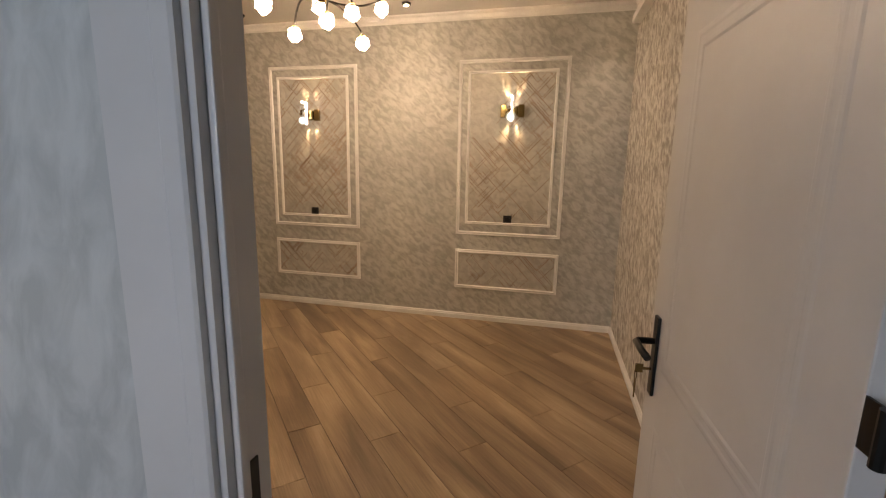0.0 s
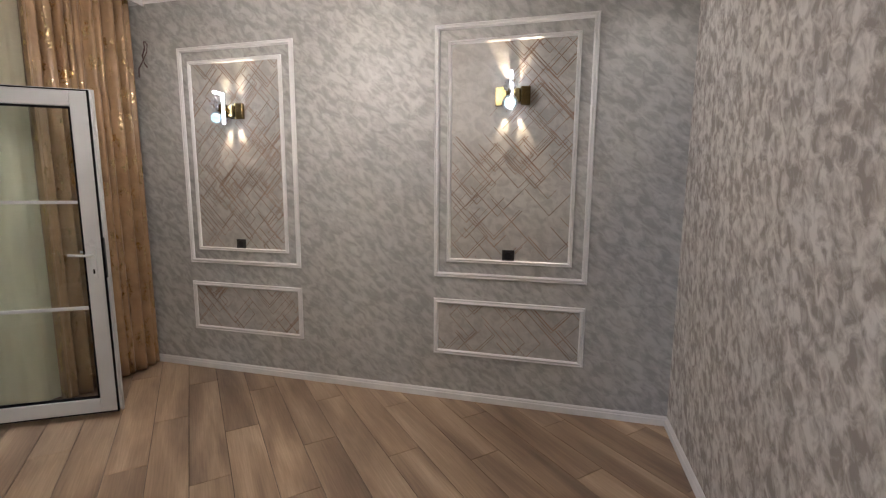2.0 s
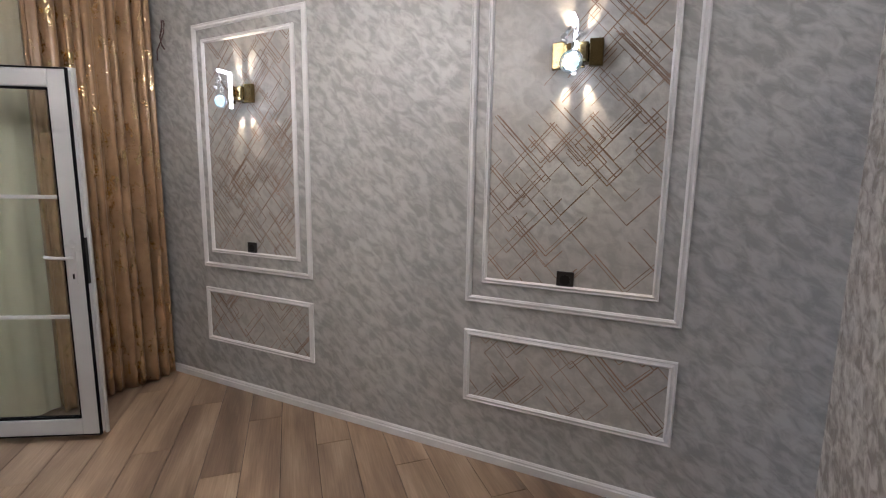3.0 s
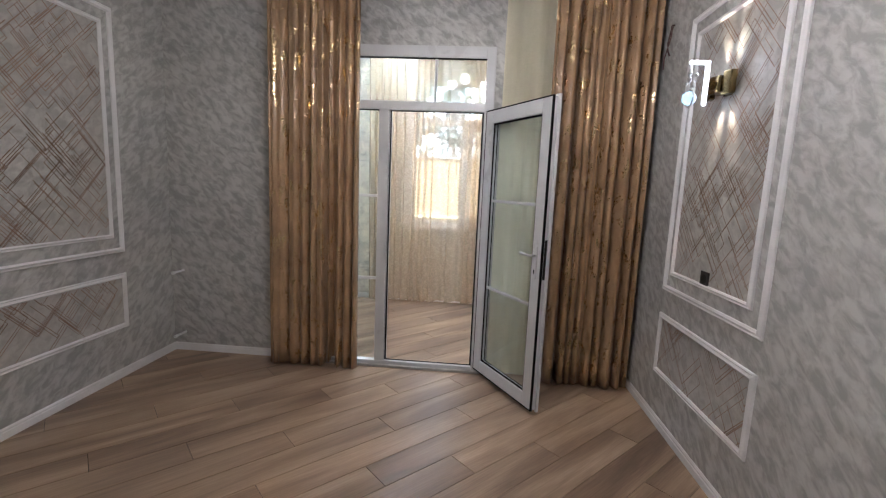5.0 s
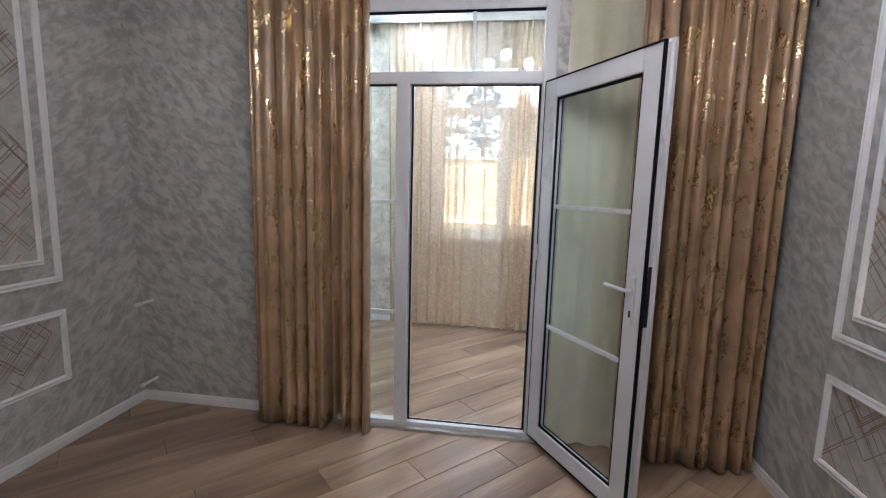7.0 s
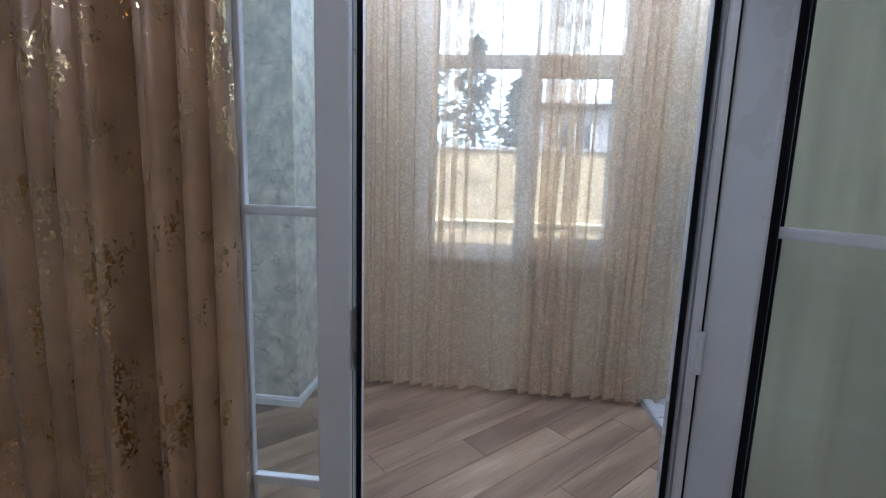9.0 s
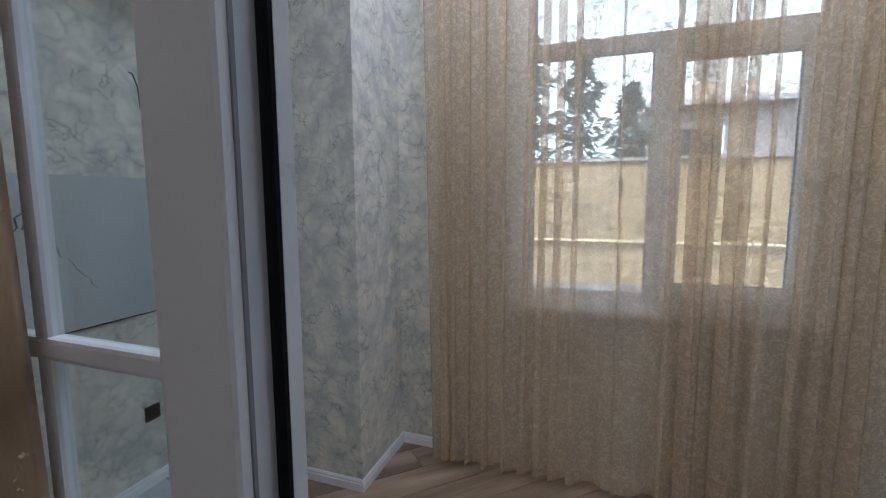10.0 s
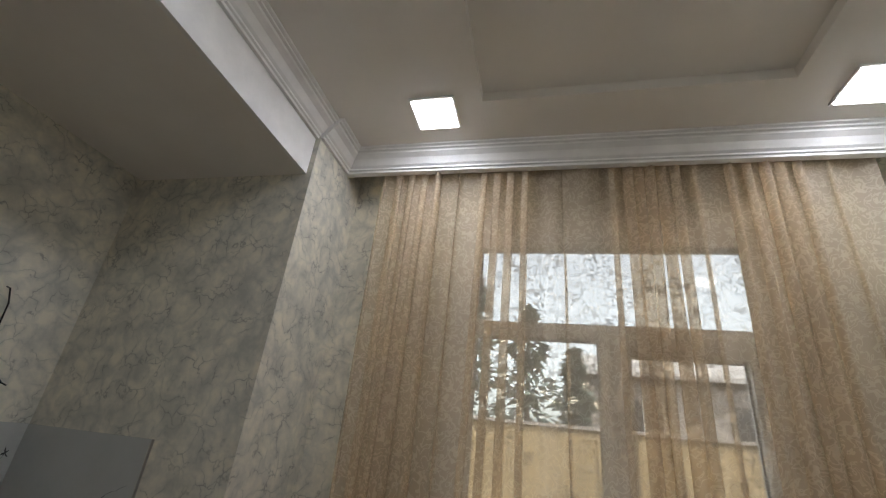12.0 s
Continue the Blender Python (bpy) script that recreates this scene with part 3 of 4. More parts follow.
whole("curtain_rail", bm, WHITE, "white curtain rail behind the pelmet", "curtain rail")
bm = bmesh.new()
rod(bm, (-3.62, SY, 3.352), (-3.62, YN, 3.352), 0.01)
whole("curtain_rail", bm, WHITE, "white curtain rail in the ceiling slot", "curtain rail")

# ---- wall panels ----
MOULD = [(0, 0), (0.012, 0), (0.018, 0.006), (0.013, 0.012), (0.017, 0.02), (0.022, 0.026), (0.012, 0.036), (0, 0.036)]


def panel_frame(x0, x1, z0, z1, y, out, label, width=1.0):
    """Four mitred bars round a rectangle on a wall facing along y."""
    ob = empty("panel_moulding", pose((x0 + x1) / 2, y, z0), label, "wall moulding", "wall panel mouldings")
    bpy.context.view_layer.update()
    prof = [(o * 0.9, u * width) for o, u in MOULD]
    c = [(x0, z0), (x1, z0), (x1, z1), (x0, z1)]
    for k in range(4):
        (ax, az), (bx, bz) = c[k], c[(k + 1) % 4]
        d = Vector((bx - ax, 0, bz - az)).normalized()
        up = Vector((-d.z, 0, d.x))
        bm = bmesh.new()
        a, b = Vector((ax, y, az)), Vector((bx, y, bz))
        ends = [[bm.verts.new(p + Vector((0, out, 0)) * o + up * u + d * (s * u)) for o, u in prof] for p, s in ((a, 1), (b, -1))]
        n = len(prof)
        for i in range(n):
            bm.faces.new((ends[0][i], ends[0][(i + 1) % n], ends[1][(i + 1) % n], ends[1][i]))
        bm.faces.new(ends[0][::-1])
        bm.faces.new(ends[1])
        local(ob, "moulding_bar", bm, WHITE)
    return ob


def printed_paper(x0, x1, z0, z1, y, out, seed, bare=None):
    """The paper inside a panel with its printed lattice of thin rose-gold lines."""
    rnd = random.Random(seed)
    paper = whole("wallpaper_panel", boxes((x0, x1, min(y, y + out * 0.004), max(y, y + out * 0.004), z0, z1)), PANEL_PAPER, "greige wallpaper inset printed with crossing rose-gold lines", "wallpaper", "", group="wallpaper insets")
    bm = bmesh.new()
    yy = y + out * 0.0055
    slope = math.radians(47)
    axes = [Vector((math.cos(slope), math.sin(slope))), Vector((-math.cos(slope), math.sin(slope)))]

    def stroke(p, q):
        t0, t1 = 0.0, 1.0
        for a0, a1, lo, hi in ((p.x, q.x, x0, x1), (p.y, q.y, z0, z1)):
            ta, tb = sorted(((lo - a0) / (a1 - a0), (hi - a0) / (a1 - a0)))
            t0, t1 = max(t0, ta), min(t1, tb)
        if t1 - t0 < 0.05:
            return
        a, b = p.lerp(q, t0), p.lerp(q, t1)
        mid = (a + b) / 2
        if bare and mid.x < bare[0] and mid.y > bare[1]:
            return
        d = (b - a).normalized()
        w = Vector((-d.y, d.x)) * rnd.choice((0.0016, 0.002, 0.0027))
        bm.faces.new([bm.verts.new((v.x, yy, v.y)) for v in (a - w, b - w, b + w, a + w)])

    # open corners and boxes standing on their points, some of them doubled
    for _ in range(int((x1 - x0) * (z1 - z0) * 72)):
        c = Vector((rnd.uniform(x0 - 0.05, x1 + 0.05), rnd.uniform(z0 - 0.1, z1)))
        e, f = axes[0] * rnd.uniform(0.08, 0.42), axes[1] * rnd.uniform(0.08, 0.42)
        sides = [(c, c + e), (c, c + f)] + ([(c + e, c + e + f)] if rnd.random() < 0.4 else []) + ([(c + f, c + e + f)] if rnd.random() < 0.4 else [])
        if rnd.random() < 0.35:
            k = c + Vector((0, 0.024))
            sides += [(k, k + e * 0.9), (k, k + f * 0.9)]
        for p, q in sides:
            stroke(p, q)
    ob = part("lattice_print", bm, COPPER, paper, "rose-gold printed lines")
    ob["kind"] = "stuff"
    return ob


def wall_panel(x0, x1, y, out, seed, bare=None, up=0.0):
    panel_frame(x0, x1, 0.938 + up, 2.685 + up, y, out, "large white moulded frame on the wall")
    panel_frame(x0 + 0.095, x1 - 0.105, 1.052 + up, 2.578 + up, y, out, "slim white moulded frame around a wallpaper inset", 0.8)
    panel_frame(x0, x1, 0.35 + up, 0.775 + up, y, out, "low white moulded frame around a wallpaper inset")
    printed_paper(x0 + 0.122, x1 - 0.132, 1.079 + up, 2.551 + up, y, out, seed, bare)
    printed_paper(x0 + 0.034, x1 - 0.034, 0.384 + up, 0.741 + up, y, out, seed + 50)


wall_panel(-3.145, -2.083, YN, -1, 1)
wall_panel(-0.975, 0.102, YN, -1, 2, bare=(-0.45, 1.85))
wall_panel(-3.192, -2.125, YS, 1, 3, up=0.035)


def outlet(x, z, y, out, s=0.086, wide=1):
    ob = empty("wall_socket", pose(x, y, z), "square black plastic wall socket", "socket", "wall sockets")
    bpy.context.view_layer.update()
    for k in range(wide):
        cx = x + (k - (wide - 1) / 2) * (s - 0.012)
        local(ob, "cover", boxes((cx - s / 2, cx + s / 2, min(y, y + out * 0.012), max(y, y + out * 0.012), z - s / 2, z + s / 2), bevel=0.004), SOCKET)
        bm = bmesh.new()
        rod(bm, (cx, y + out * 0.010, z), (cx, y + out * 0.0135, z), 0.026, seg=20)
        local(ob, "insert", bm, BLACK)
    return ob


outlet(-2.63, 1.112, YN, -1)
outlet(-0.434, 1.112, YN, -1)
outlet(-2.19, 1.215, YS, 1, wide=2)
outlet(-5.04, 0.46, BY0, 1, 0.082)
outlet(-5.77, 1.385, BY1, -1, 0.085)


# ---- wall lights ----
def sconce(x, z):
    ob = empty("wall_light", pose(x, YN, z), "gold wall light with a lit angled bar and hanging crystal ball", "wall light", "wall lights")
    part("back_plate", boxes((-0.03, 0.03, -0.022, 0, -0.05, 0.05), bevel=0.004), BRASS, ob)
    part("body", boxes((-0.055, 0.055, -0.095, -0.022, -0.045, 0.045), bevel=0.012), BRASS, ob, "faceted gold lamp body")
    for s in (-1, 1):
        bm = boxes((s * 0.055, s * 0.115, -0.09, -0.06, -0.06, 0.06), bevel=0.006)
        for v in bm.verts:
            v.co.y += abs(v.co.x) * 0.22
        part("wing", bm, BRASS, ob, "curved gold side wing")
    part("light_bar", boxes((-0.009, 0.009, -0.14, -0.122, -0.105, 0.125), (-0.009, 0.009, -0.225, -0.140, 0.107, 0.125), bevel=0.004), BAR_GLOW, ob, "lit white angled bar")
    part("bracket", boxes((-0.008, 0.008, -0.124, -0.094, -0.02, 0.02), bevel=0.003), BRASS, ob)
    bm = bmesh.new()
    bmesh.ops.create_icosphere(bm, subdivisions=2, radius=0.037, matrix=Matrix.Translation((0, -0.21, -0.07)))
    ball = part("ball", bm, BALL_GLOW, ob, "faceted crystal ball")
    bm = bmesh.new()
    for k in range(20):
        a = 2 * math.pi * k / 20
        b = 2 * math.pi * (k + 1) / 20
        rod(bm, (0.046 * math.cos(a), -0.21, -0.07 + 0.046 * math.sin(a)), (0.046 * math.cos(b), -0.21, -0.07 + 0.046 * math.sin(b)), 0.0045, seg=6)
    part("ring", bm, STEEL, ob, "chrome ring")
    bm = bmesh.new()
    tube(bm, [(0, -0.215, 0.107), (0.006, -0.213, 0.05), (0, -0.21, -0.02)], 0.003, 6)
    for k in range(7):
        a = 2 * math.pi * k / 7 + 0.3
        c = Vector((0.036 * math.cos(a), -0.213 + 0.016 * math.sin(3 * a), 0.035 + 0.032 * math.sin(a)))
        bmesh.ops.create_icosphere(bm, subdivisions=1, radius=0.015, matrix=Matrix.LocRotScale(c, Euler((a, a, 0)), (1.3, 0.6, 0.8)))
    part("flower", bm, STEEL, ob, "little crystal flower ornament")
    return ob


SCONCES = ((-2.625, 2.165), (-0.428, 2.185))
for sx, sz in SCONCES:
    sconce(sx, sz)
    for s in (1, -1):
        for side in (-1, 1):
            lamp("wall_light_beam", "SPOT", look((sx + side * 0.022, YN - 0.032, sz + s * 0.056), (sx + side * 0.105, YN - 0.002, sz + s * 0.36)), 0.9, (1.0, 0.78, 0.52), 0.003, 30, 0.5)


# ---- ceiling lights ----
def downlight(x, y, z):
    ob = empty("downlight", pose(x, y, z), "small round black recessed ceiling spot", "ceiling spot", "ceiling spots")
    bm = bmesh.new()
    rod(bm, (0, 0, -0.02), (0, 0, 0.0), 0.038, 0.045, 24)
    part("trim_ring", bm, BLACK, ob)
    bm = bmesh.new()
    rod(bm, (0, 0, -0.023), (0, 0, -0.019), 0.022, 0.024, 20)
    part("lens", bm, SPOT_GLOW, ob, "lit lens")
    lamp("downlight_beam", "SPOT", look((x, y, z - 0.03), (x, y + (0.1 if y > 3 else -0.05), 0)), 0.25 if y < 3 else 1.0 if x > 0 else 0.3, (1.0, 0.93, 0.85), 0.02, 85, 0.8)


for p in ((-3.2, 4.5), (-1.42, 4.5), (0.36, 4.5), (-3.2, 1.3), (-1.42, 1.3)):
    downlight(*p, ZC)


def chandelier(x, y):
    ob = empty("chandelier", pose(x, y, 0), "dark branching chandelier with lit crystal shades", "chandelier")
    bm = bmesh.new()
    rod(bm, (0, 0, ZC - 0.03), (0, 0, ZC), 0.07, 0.075, 28)
    part("ceiling_rose", bm, BRASS, ob)
    bm = bmesh.new()
    rod(bm, (0, 0, 2.79), (0, 0, ZC - 0.03), 0.008)
    part("stem", bm, BLACK, ob)
    bm = bmesh.new()
    bmesh.ops.create_uvsphere(bm, u_segments=16, v_segments=10, radius=0.035, matrix=Matrix.LocRotScale((0, 0, 2.78), None, (1, 1, 0.7)))
    part("hub", bm, BRASS, ob, "gold hub", True)
    ends = ((-0.25, 0.04, 2.63), (0.14, 0.37, 2.64), (0.12, -0.17, 2.64), (-0.24, -0.34, 2.70), (0.33, -0.22, 2.66),
            (-0.44, -0.03, 2.86), (-0.13, -0.20, 2.86), (-0.13, 0.19, 2.86), (0.35, 0.24, 2.83))
    for k, (ex, ey, zt) in enumerate(ends):
        d = Vector((ex, ey, 0))
        side = Vector((-d.y, d.x, 0)).normalized()
        pts = [Vector((0, 0, 2.78)) + d * t + side * 0.04 * math.sin(math.pi * t) + Vector((0, 0, (zt - 2.78) * t ** 4 + (0.02 if zt < 2.75 else -0.01) * math.sin(math.pi * t))) for t in (0, 0.15, 0.3, 0.5, 0.7, 0.85, 0.95, 1)]
        arm = part("arm", tube(bmesh.new(), pts, 0.007), BLACK, ob, "thin dark curved arm", True)
        e = pts[-1]
        bm = bmesh.new()
        for q in range(4):
            a = math.pi / 2 * q + 0.4
            tube(bm, [e, e + Vector((0.022 * math.cos(a), 0.022 * math.sin(a), -0.008)), e + Vector((0.030 * math.cos(a), 0.030 * math.sin(a), -0.034))], 0.003, 6)
        part("cap", bm, BRASS, arm, "gold claw holding the shade")
        bm = bmesh.new()
        rnd = random.Random(k)
        bmesh.ops.create_cone(bm, cap_ends=True, segments=7, radius1=0.018, radius2=0.052, depth=0.034, matrix=Matrix.Translation(e - Vector((0, 0, 0.095))))
        bmesh.ops.create_cone(bm, cap_ends=True, segments=7, radius1=0.052, radius2=0.042, depth=0.052, matrix=Matrix.Translation(e - Vector((0, 0, 0.052))))
        for v in bm.verts:
            v.co += Vector((rnd.uniform(-1, 1), rnd.uniform(-1, 1), rnd.uniform(-1, 1))) * 0.006
        part("shade", bm, SHADE_GLOW, arm, "lit faceted crystal shade")


chandelier(-1.66, 3.36)


def led_panel(x, y):
    ob = empty("ceiling_light", pose(x, y, BZ), "square white lit LED ceiling panel", "ceiling light", "LED ceiling panels")
    part("frame", boxes((-0.115, 0.115, -0.115, 0.115, -0.012, 0), bevel=0.003), WHITE, ob)
    part("diffuser", boxes((-0.102, 0.102, -0.102, 0.102, -0.016, -0.012)), PANEL_GLOW, ob, "lit diffuser")


led_panel(-5.415, 2.485)
led_panel(-5.425, 4.39)
# Unseen east pair, mirrored across the tray and added to even out the light.
led_panel(-4.15, 2.485)
led_panel(-4.15, 4.39)


# ---- entry door ----
casing = empty("door_casing", pose((DX0 + DX1) / 2, YS - 0.045, 0), "pale painted door frame with moulded casings", "door frame", kind="structure")
bpy.context.view_layer.update()
for x0, x1 in ((DX0 - 0.03, DX0), (DX1, DX1 + 0.03)):
    local(casing, "jamb", boxes((x0, x1, HY - 0.003, YS + 0.003, 0, DH)), DOOR_PAINT)
local(casing, "head", boxes((DX0 - 0.03, DX1 + 0.03, HY - 0.003, YS + 0.003, DH, DH + 0.03)), DOOR_PAINT)
CAS = [(0, 0), (0.014, 0), (0.017, 0.005), (0.017, 0.030), (0.0145, 0.034), (0.0145, 0.040), (0.016, 0.114), (0.010, 0.12), (0, 0.12)]
for y, o in ((HY, -1), (YS, 1)):
    for x, s in ((DX0 - 0.012, -1), (DX1 + 0.012, 1)):
        bm = bmesh.new()
        sweep(bm, CAS, (x, y, 0), (x, y, DH + 0.1), (0, o, 0), (s, 0, 0))
        local(casing, "casing_board", bm, DOOR_PAINT, "moulded casing board")
    bm = bmesh.new()
    sweep(bm, CAS, (DX0 - 0.1, y, DH + 0.012), (DX1 + 0.1, y, DH + 0.012), (0, o, 0), (0, 0, 1))
    local(casing, "casing_board", bm, DOOR_PAINT)
local(casing, "stop", boxes((DX0, DX0 + 0.012, HY + 0.012, HY + 0.03, 0, DH), bevel=0.003), DOOR_PAINT)
local(casing, "strike_plate", boxes((DX0 - 0.001, DX0 + 0.003, YS - 0.052, YS - 0.026, 1.02, 1.2), bevel=0.001), BLACK, "black metal strike plate")

leaf = empty("entry_door", pose(DX1 - 0.02, YS + 0.012, 0.008, 0, 0, 93), "pale painted panelled door standing open against the wall", "door")
W, H, T = 0.78, 2.07, 0.04
# the leaf runs along local x; its seen face is at local +y
part("slab", boxes((0, W, 0, T, 0, H), bevel=0.003), DOOR_PAINT, leaf)


def door_panel(x0, x1, z0, z1):
    ends = [(x0, z0), (x1, z0), (x1, z1), (x0, z1)]
    prof = [(0, 0), (0.0016, 0.006), (0.0020, 0.014), (0.0010, 0.020), (0.0010, 0.030), (0.0022, 0.035), (0.0022, 0.042), (0, 0.048)]
    for y, o in ((T, 1), (0, -1)):
        bm = bmesh.new()
        rings = []
        for k in range(4):
            cx, cz = ends[k]
            sx, sz = (1 if k in (0, 3) else -1), (1 if k < 2 else -1)
            rings.append([bm.verts.new((cx + sx * u, y + o * h, cz + sz * u)) for h, u in prof])
        for k in range(4):
            a, b = rings[k], rings[(k + 1) % 4]
            for i in range(len(prof) - 1):
                bm.faces.new((a[i], b[i], b[i + 1], a[i + 1]))
        part("panel_moulding", bm, DOOR_PAINT, leaf, "raised panel moulding")


door_panel(0.11, W - 0.11, 1.095, 1.95)
door_panel(0.11, W - 0.11, 0.15, 0.93)
for y, o in ((T, 1), (0, -1)):
    h = part("handle", boxes((W - 0.082, W - 0.046, min(y, y + o * 0.009), max(y, y + o * 0.009), 1.0, 1.23), bevel=0.003), BLACK, leaf, "black metal handle plate")
    bm = bmesh.new()
    tube(bm, [(W - 0.064, y + o * 0.006, 1.158), (W - 0.064, y + o * 0.05, 1.158), (W - 0.075, y + o * 0.058, 1.158), (W - 0.13, y + o * 0.058, 1.156), (W - 0.18, y + o * 0.055, 1.155)], 0.0095, 10)
    part("lever", bm, BLACK, h, smooth=True)
bm = bmesh.new()
rod(bm, (W - 0.064, T + 0.008, 1.075), (W - 0.064, T + 0.035, 1.075), 0.004)
box(bm, W - 0.067, W - 0.061, T + 0.03, T + 0.05, 1.063, 1.087)
for k in range(12):
    a, b = 2 * math.pi * k / 12, 2 * math.pi * (k + 1) / 12
    rod(bm, (W - 0.064 + 0.012 * math.cos(a), T + 0.048, 1.053 + 0.014 * math.sin(a)), (W - 0.064 + 0.012 * math.cos(b), T + 0.048, 1.053 + 0.014 * math.sin(b)), 0.0012, seg=5)
box(bm, W - 0.07, W - 0.056, T + 0.046, T + 0.049, 1.013, 1.037, bevel=0.001)
box(bm, W - 0.067, W - 0.061, T + 0.046, T + 0.049, 0.985, 1.013)
whole("key_ring", bm, BRASS, "small brass keys hanging in the door lock", "keys").matrix_world = pose(DX1 - 0.02, YS + 0.012, 0.008, 0, 0, 93)
for z in (0.24, 1.315, 1.82):
    bm = bmesh.new()
    rod(bm, (-0.036, T + 0.002, z + 0.004), (-0.036, T + 0.002, z + 0.071), 0.008)
    box(bm, -0.036, 0.002, T - 0.004, T - 0.001, z + 0.006, z + 0.069)
    part("hinge", bm, BLACK, leaf, "black hinge")

# ---- trunking along the east wall, pipe stubs, loose wires ----
whole("cable_trunking", boxes((XE - 0.075, XE, 1.2, 4.72, 2.90, 2.965), bevel=0.005), WHITE, "white boxed trunking along the top of the wall", "trunking")
for z in (0.735, 0.168):
    bm = bmesh.new()
    rod(bm, (XW, 0.965, z), (XW + 0.13, 0.965, z), 0.0095, seg=14)
    rod(bm, (XW + 0.12, 0.965, z), (XW + 0.15, 0.965, z), 0.013, seg=14)
    whole("radiator_pipe", bm, PIPE, "capped white heating pipe stub sticking out of the wall", "pipe", group="pipe stubs", smooth=False)


def wire(pts, r, mat, label):
    whole("loose_wire", tube(bmesh.new(), pts, r, 6), mat, label, "wire", smooth=True)


wire([(-5.066, BY0, 2.268), (-5.068, BY0 + 0.02, 2.262), (-5.085, BY0 + 0.028, 2.2), (-5.09, BY0 + 0.03, 2.1), (-5.115, BY0 + 0.03, 2.0), (-5.16, BY0 + 0.03, 1.92), (-5.205, BY0 + 0.025, 1.886), (-5.225, BY0 + 0.03, 1.878)], 0.0035, BLACK, "thin black loose wire out of the wall")
WIRE_RED = painted("wire_sleeve", (0.10, 0.045, 0.045), 0.5)
wire([(-3.455, YN, 2.76), (-3.455, YN - 0.02, 2.755), (-3.44, YN - 0.03, 2.70), (-3.47, YN - 0.03, 2.64), (-3.45, YN - 0.03, 2.58), (-3.43, YN - 0.025, 2.55)], 0.0055, WIRE_RED, "thin reddish loose wires out of the wall")
wire([(-3.455, YN, 2.76), (-3.45, YN - 0.02, 2.76), (-3.41, YN - 0.03, 2.73), (-3.42, YN - 0.03, 2.67), (-3.47, YN - 0.03, 2.60), (-3.52, YN - 0.025, 2.55), (-3.53, YN - 0.02, 2.48)], 0.0045, WIRE_RED, "thin reddish loose wires out of the wall")


# ---- balcony tiles and plinths ----
def vein_ribbon(bm, start, end, y_of, width, rnd, steps=14, wob=0.05):
    """A wandering dark ribbon between two points (a, z) of a wall plane."""
    prev = None
    for k in range(steps + 1):
        t = k / steps
        a = start[0] + (end[0] - start[0]) * t + (rnd.uniform(-wob, wob) if 0 < k < steps else 0)
        z = start[1] + (end[1] - start[1]) * t + (rnd.uniform(-wob, wob) * 0.6 if 0 < k < steps else 0)
        w = width * rnd.uniform(0.4, 1.6)
        cur = (bm.verts.new(y_of(a - w, z)), bm.verts.new(y_of(a + w, z)))
        if prev:
            bm.faces.new((prev[0], prev[1], cur[1], cur[0]))
        prev = cur


def blot(bm, a, z, y_of, size, rnd):
    ring = []
    n = 15
    for k in range(n):
        ang = 2 * math.pi * k / n
        r = size * rnd.choice((0.2, 0.35, 0.6, 0.9, 1.3))
        ring.append(bm.verts.new(y_of(a + r * math.cos(ang) * 0.8, z + r * math.sin(ang))))
    bm.faces.new(ring)


Z0, Z1 = 1.02, 1.735


def tile(name_parent, rows, label):
    x0, x1, y0, y1, z0, z1 = rows[0]
    whole("grout_line", boxes((x0, x1, y0, y1, z0 - 0.005, z0 - 0.0005)), GAP, "dark grout line under the tile", "grout", "structure")
    return whole("wall_tile", boxes(*rows, bevel=0.0015), TILE, label, "tile", group="splashback tiles")


rnd = random.Random(4)
south = lambda a, z: (a, BY0 + 0.0145, z)
t1 = tile("", [(-5.132, -3.93, BY0, BY0 + 0.012, Z0, Z1)], "polished pale grey tile with a long dark crack-like vein")
bm = bmesh.new()
vein_ribbon(bm, (-4.60, Z1 - 0.004), (-4.365, Z0 + 0.02), south, 0.0035, rnd, 22, 0.014)
vein_ribbon(bm, (-4.61, 1.63), (-4.55, 1.5), south, 0.004, rnd, 8, 0.012)
part("vein", bm, VEIN, t1)
bm = bmesh.new()
for k in range(5):
    blot(bm, -4.02 + rnd.uniform(-0.05, 0.03), 1.5 + rnd.uniform(-0.08, 0.06), south, 0.035, rnd)
part("vein", bm, VEIN, t1)
bm = bmesh.new()
vein_ribbon(bm, (-4.58, 1.5), (-4.82, 1.2), south, 0.0025, rnd, 12, 0.012)
part("vein", bm, VEIN_SOFT, t1, "faint grey vein")
t2 = tile("", [(PIER_X, -5.135, BY0, BY0 + 0.012, Z0, Z1)], "polished pale grey tile with black marble blots")
bm = bmesh.new()
for k in range(14):
    blot(bm, -5.395 + abs(rnd.gauss(0, 0.06)), 1.38 + rnd.gauss(0, 0.10), south, rnd.uniform(0.02, 0.052), rnd)
vein_ribbon(bm, (-5.39, 1.35), (-5.15, 1.14), south, 0.012, rnd, 10, 0.016)
vein_ribbon(bm, (-5.28, 1.70), (-5.36, 1.52), south, 0.004, rnd, 8, 0.012)
vein_ribbon(bm, (-5.36, 1.53), (-5.16, 1.55), south, 0.003, rnd, 8, 0.012)
part("vein", bm, VEIN, t2)
pier = lambda a, z: (PIER_X + 0.0145, a, z)
t3 = tile("", [(PIER_X, PIER_X + 0.012, BY0 + 0.0125, 1.457, Z0, Z1)], "polished pale grey tile with black marble blots")
bm = bmesh.new()
for k in range(9):
    blot(bm, 1.16 + rnd.gauss(0, 0.05), 1.16 + rnd.gauss(0, 0.045), pier, rnd.uniform(0.02, 0.05), rnd)
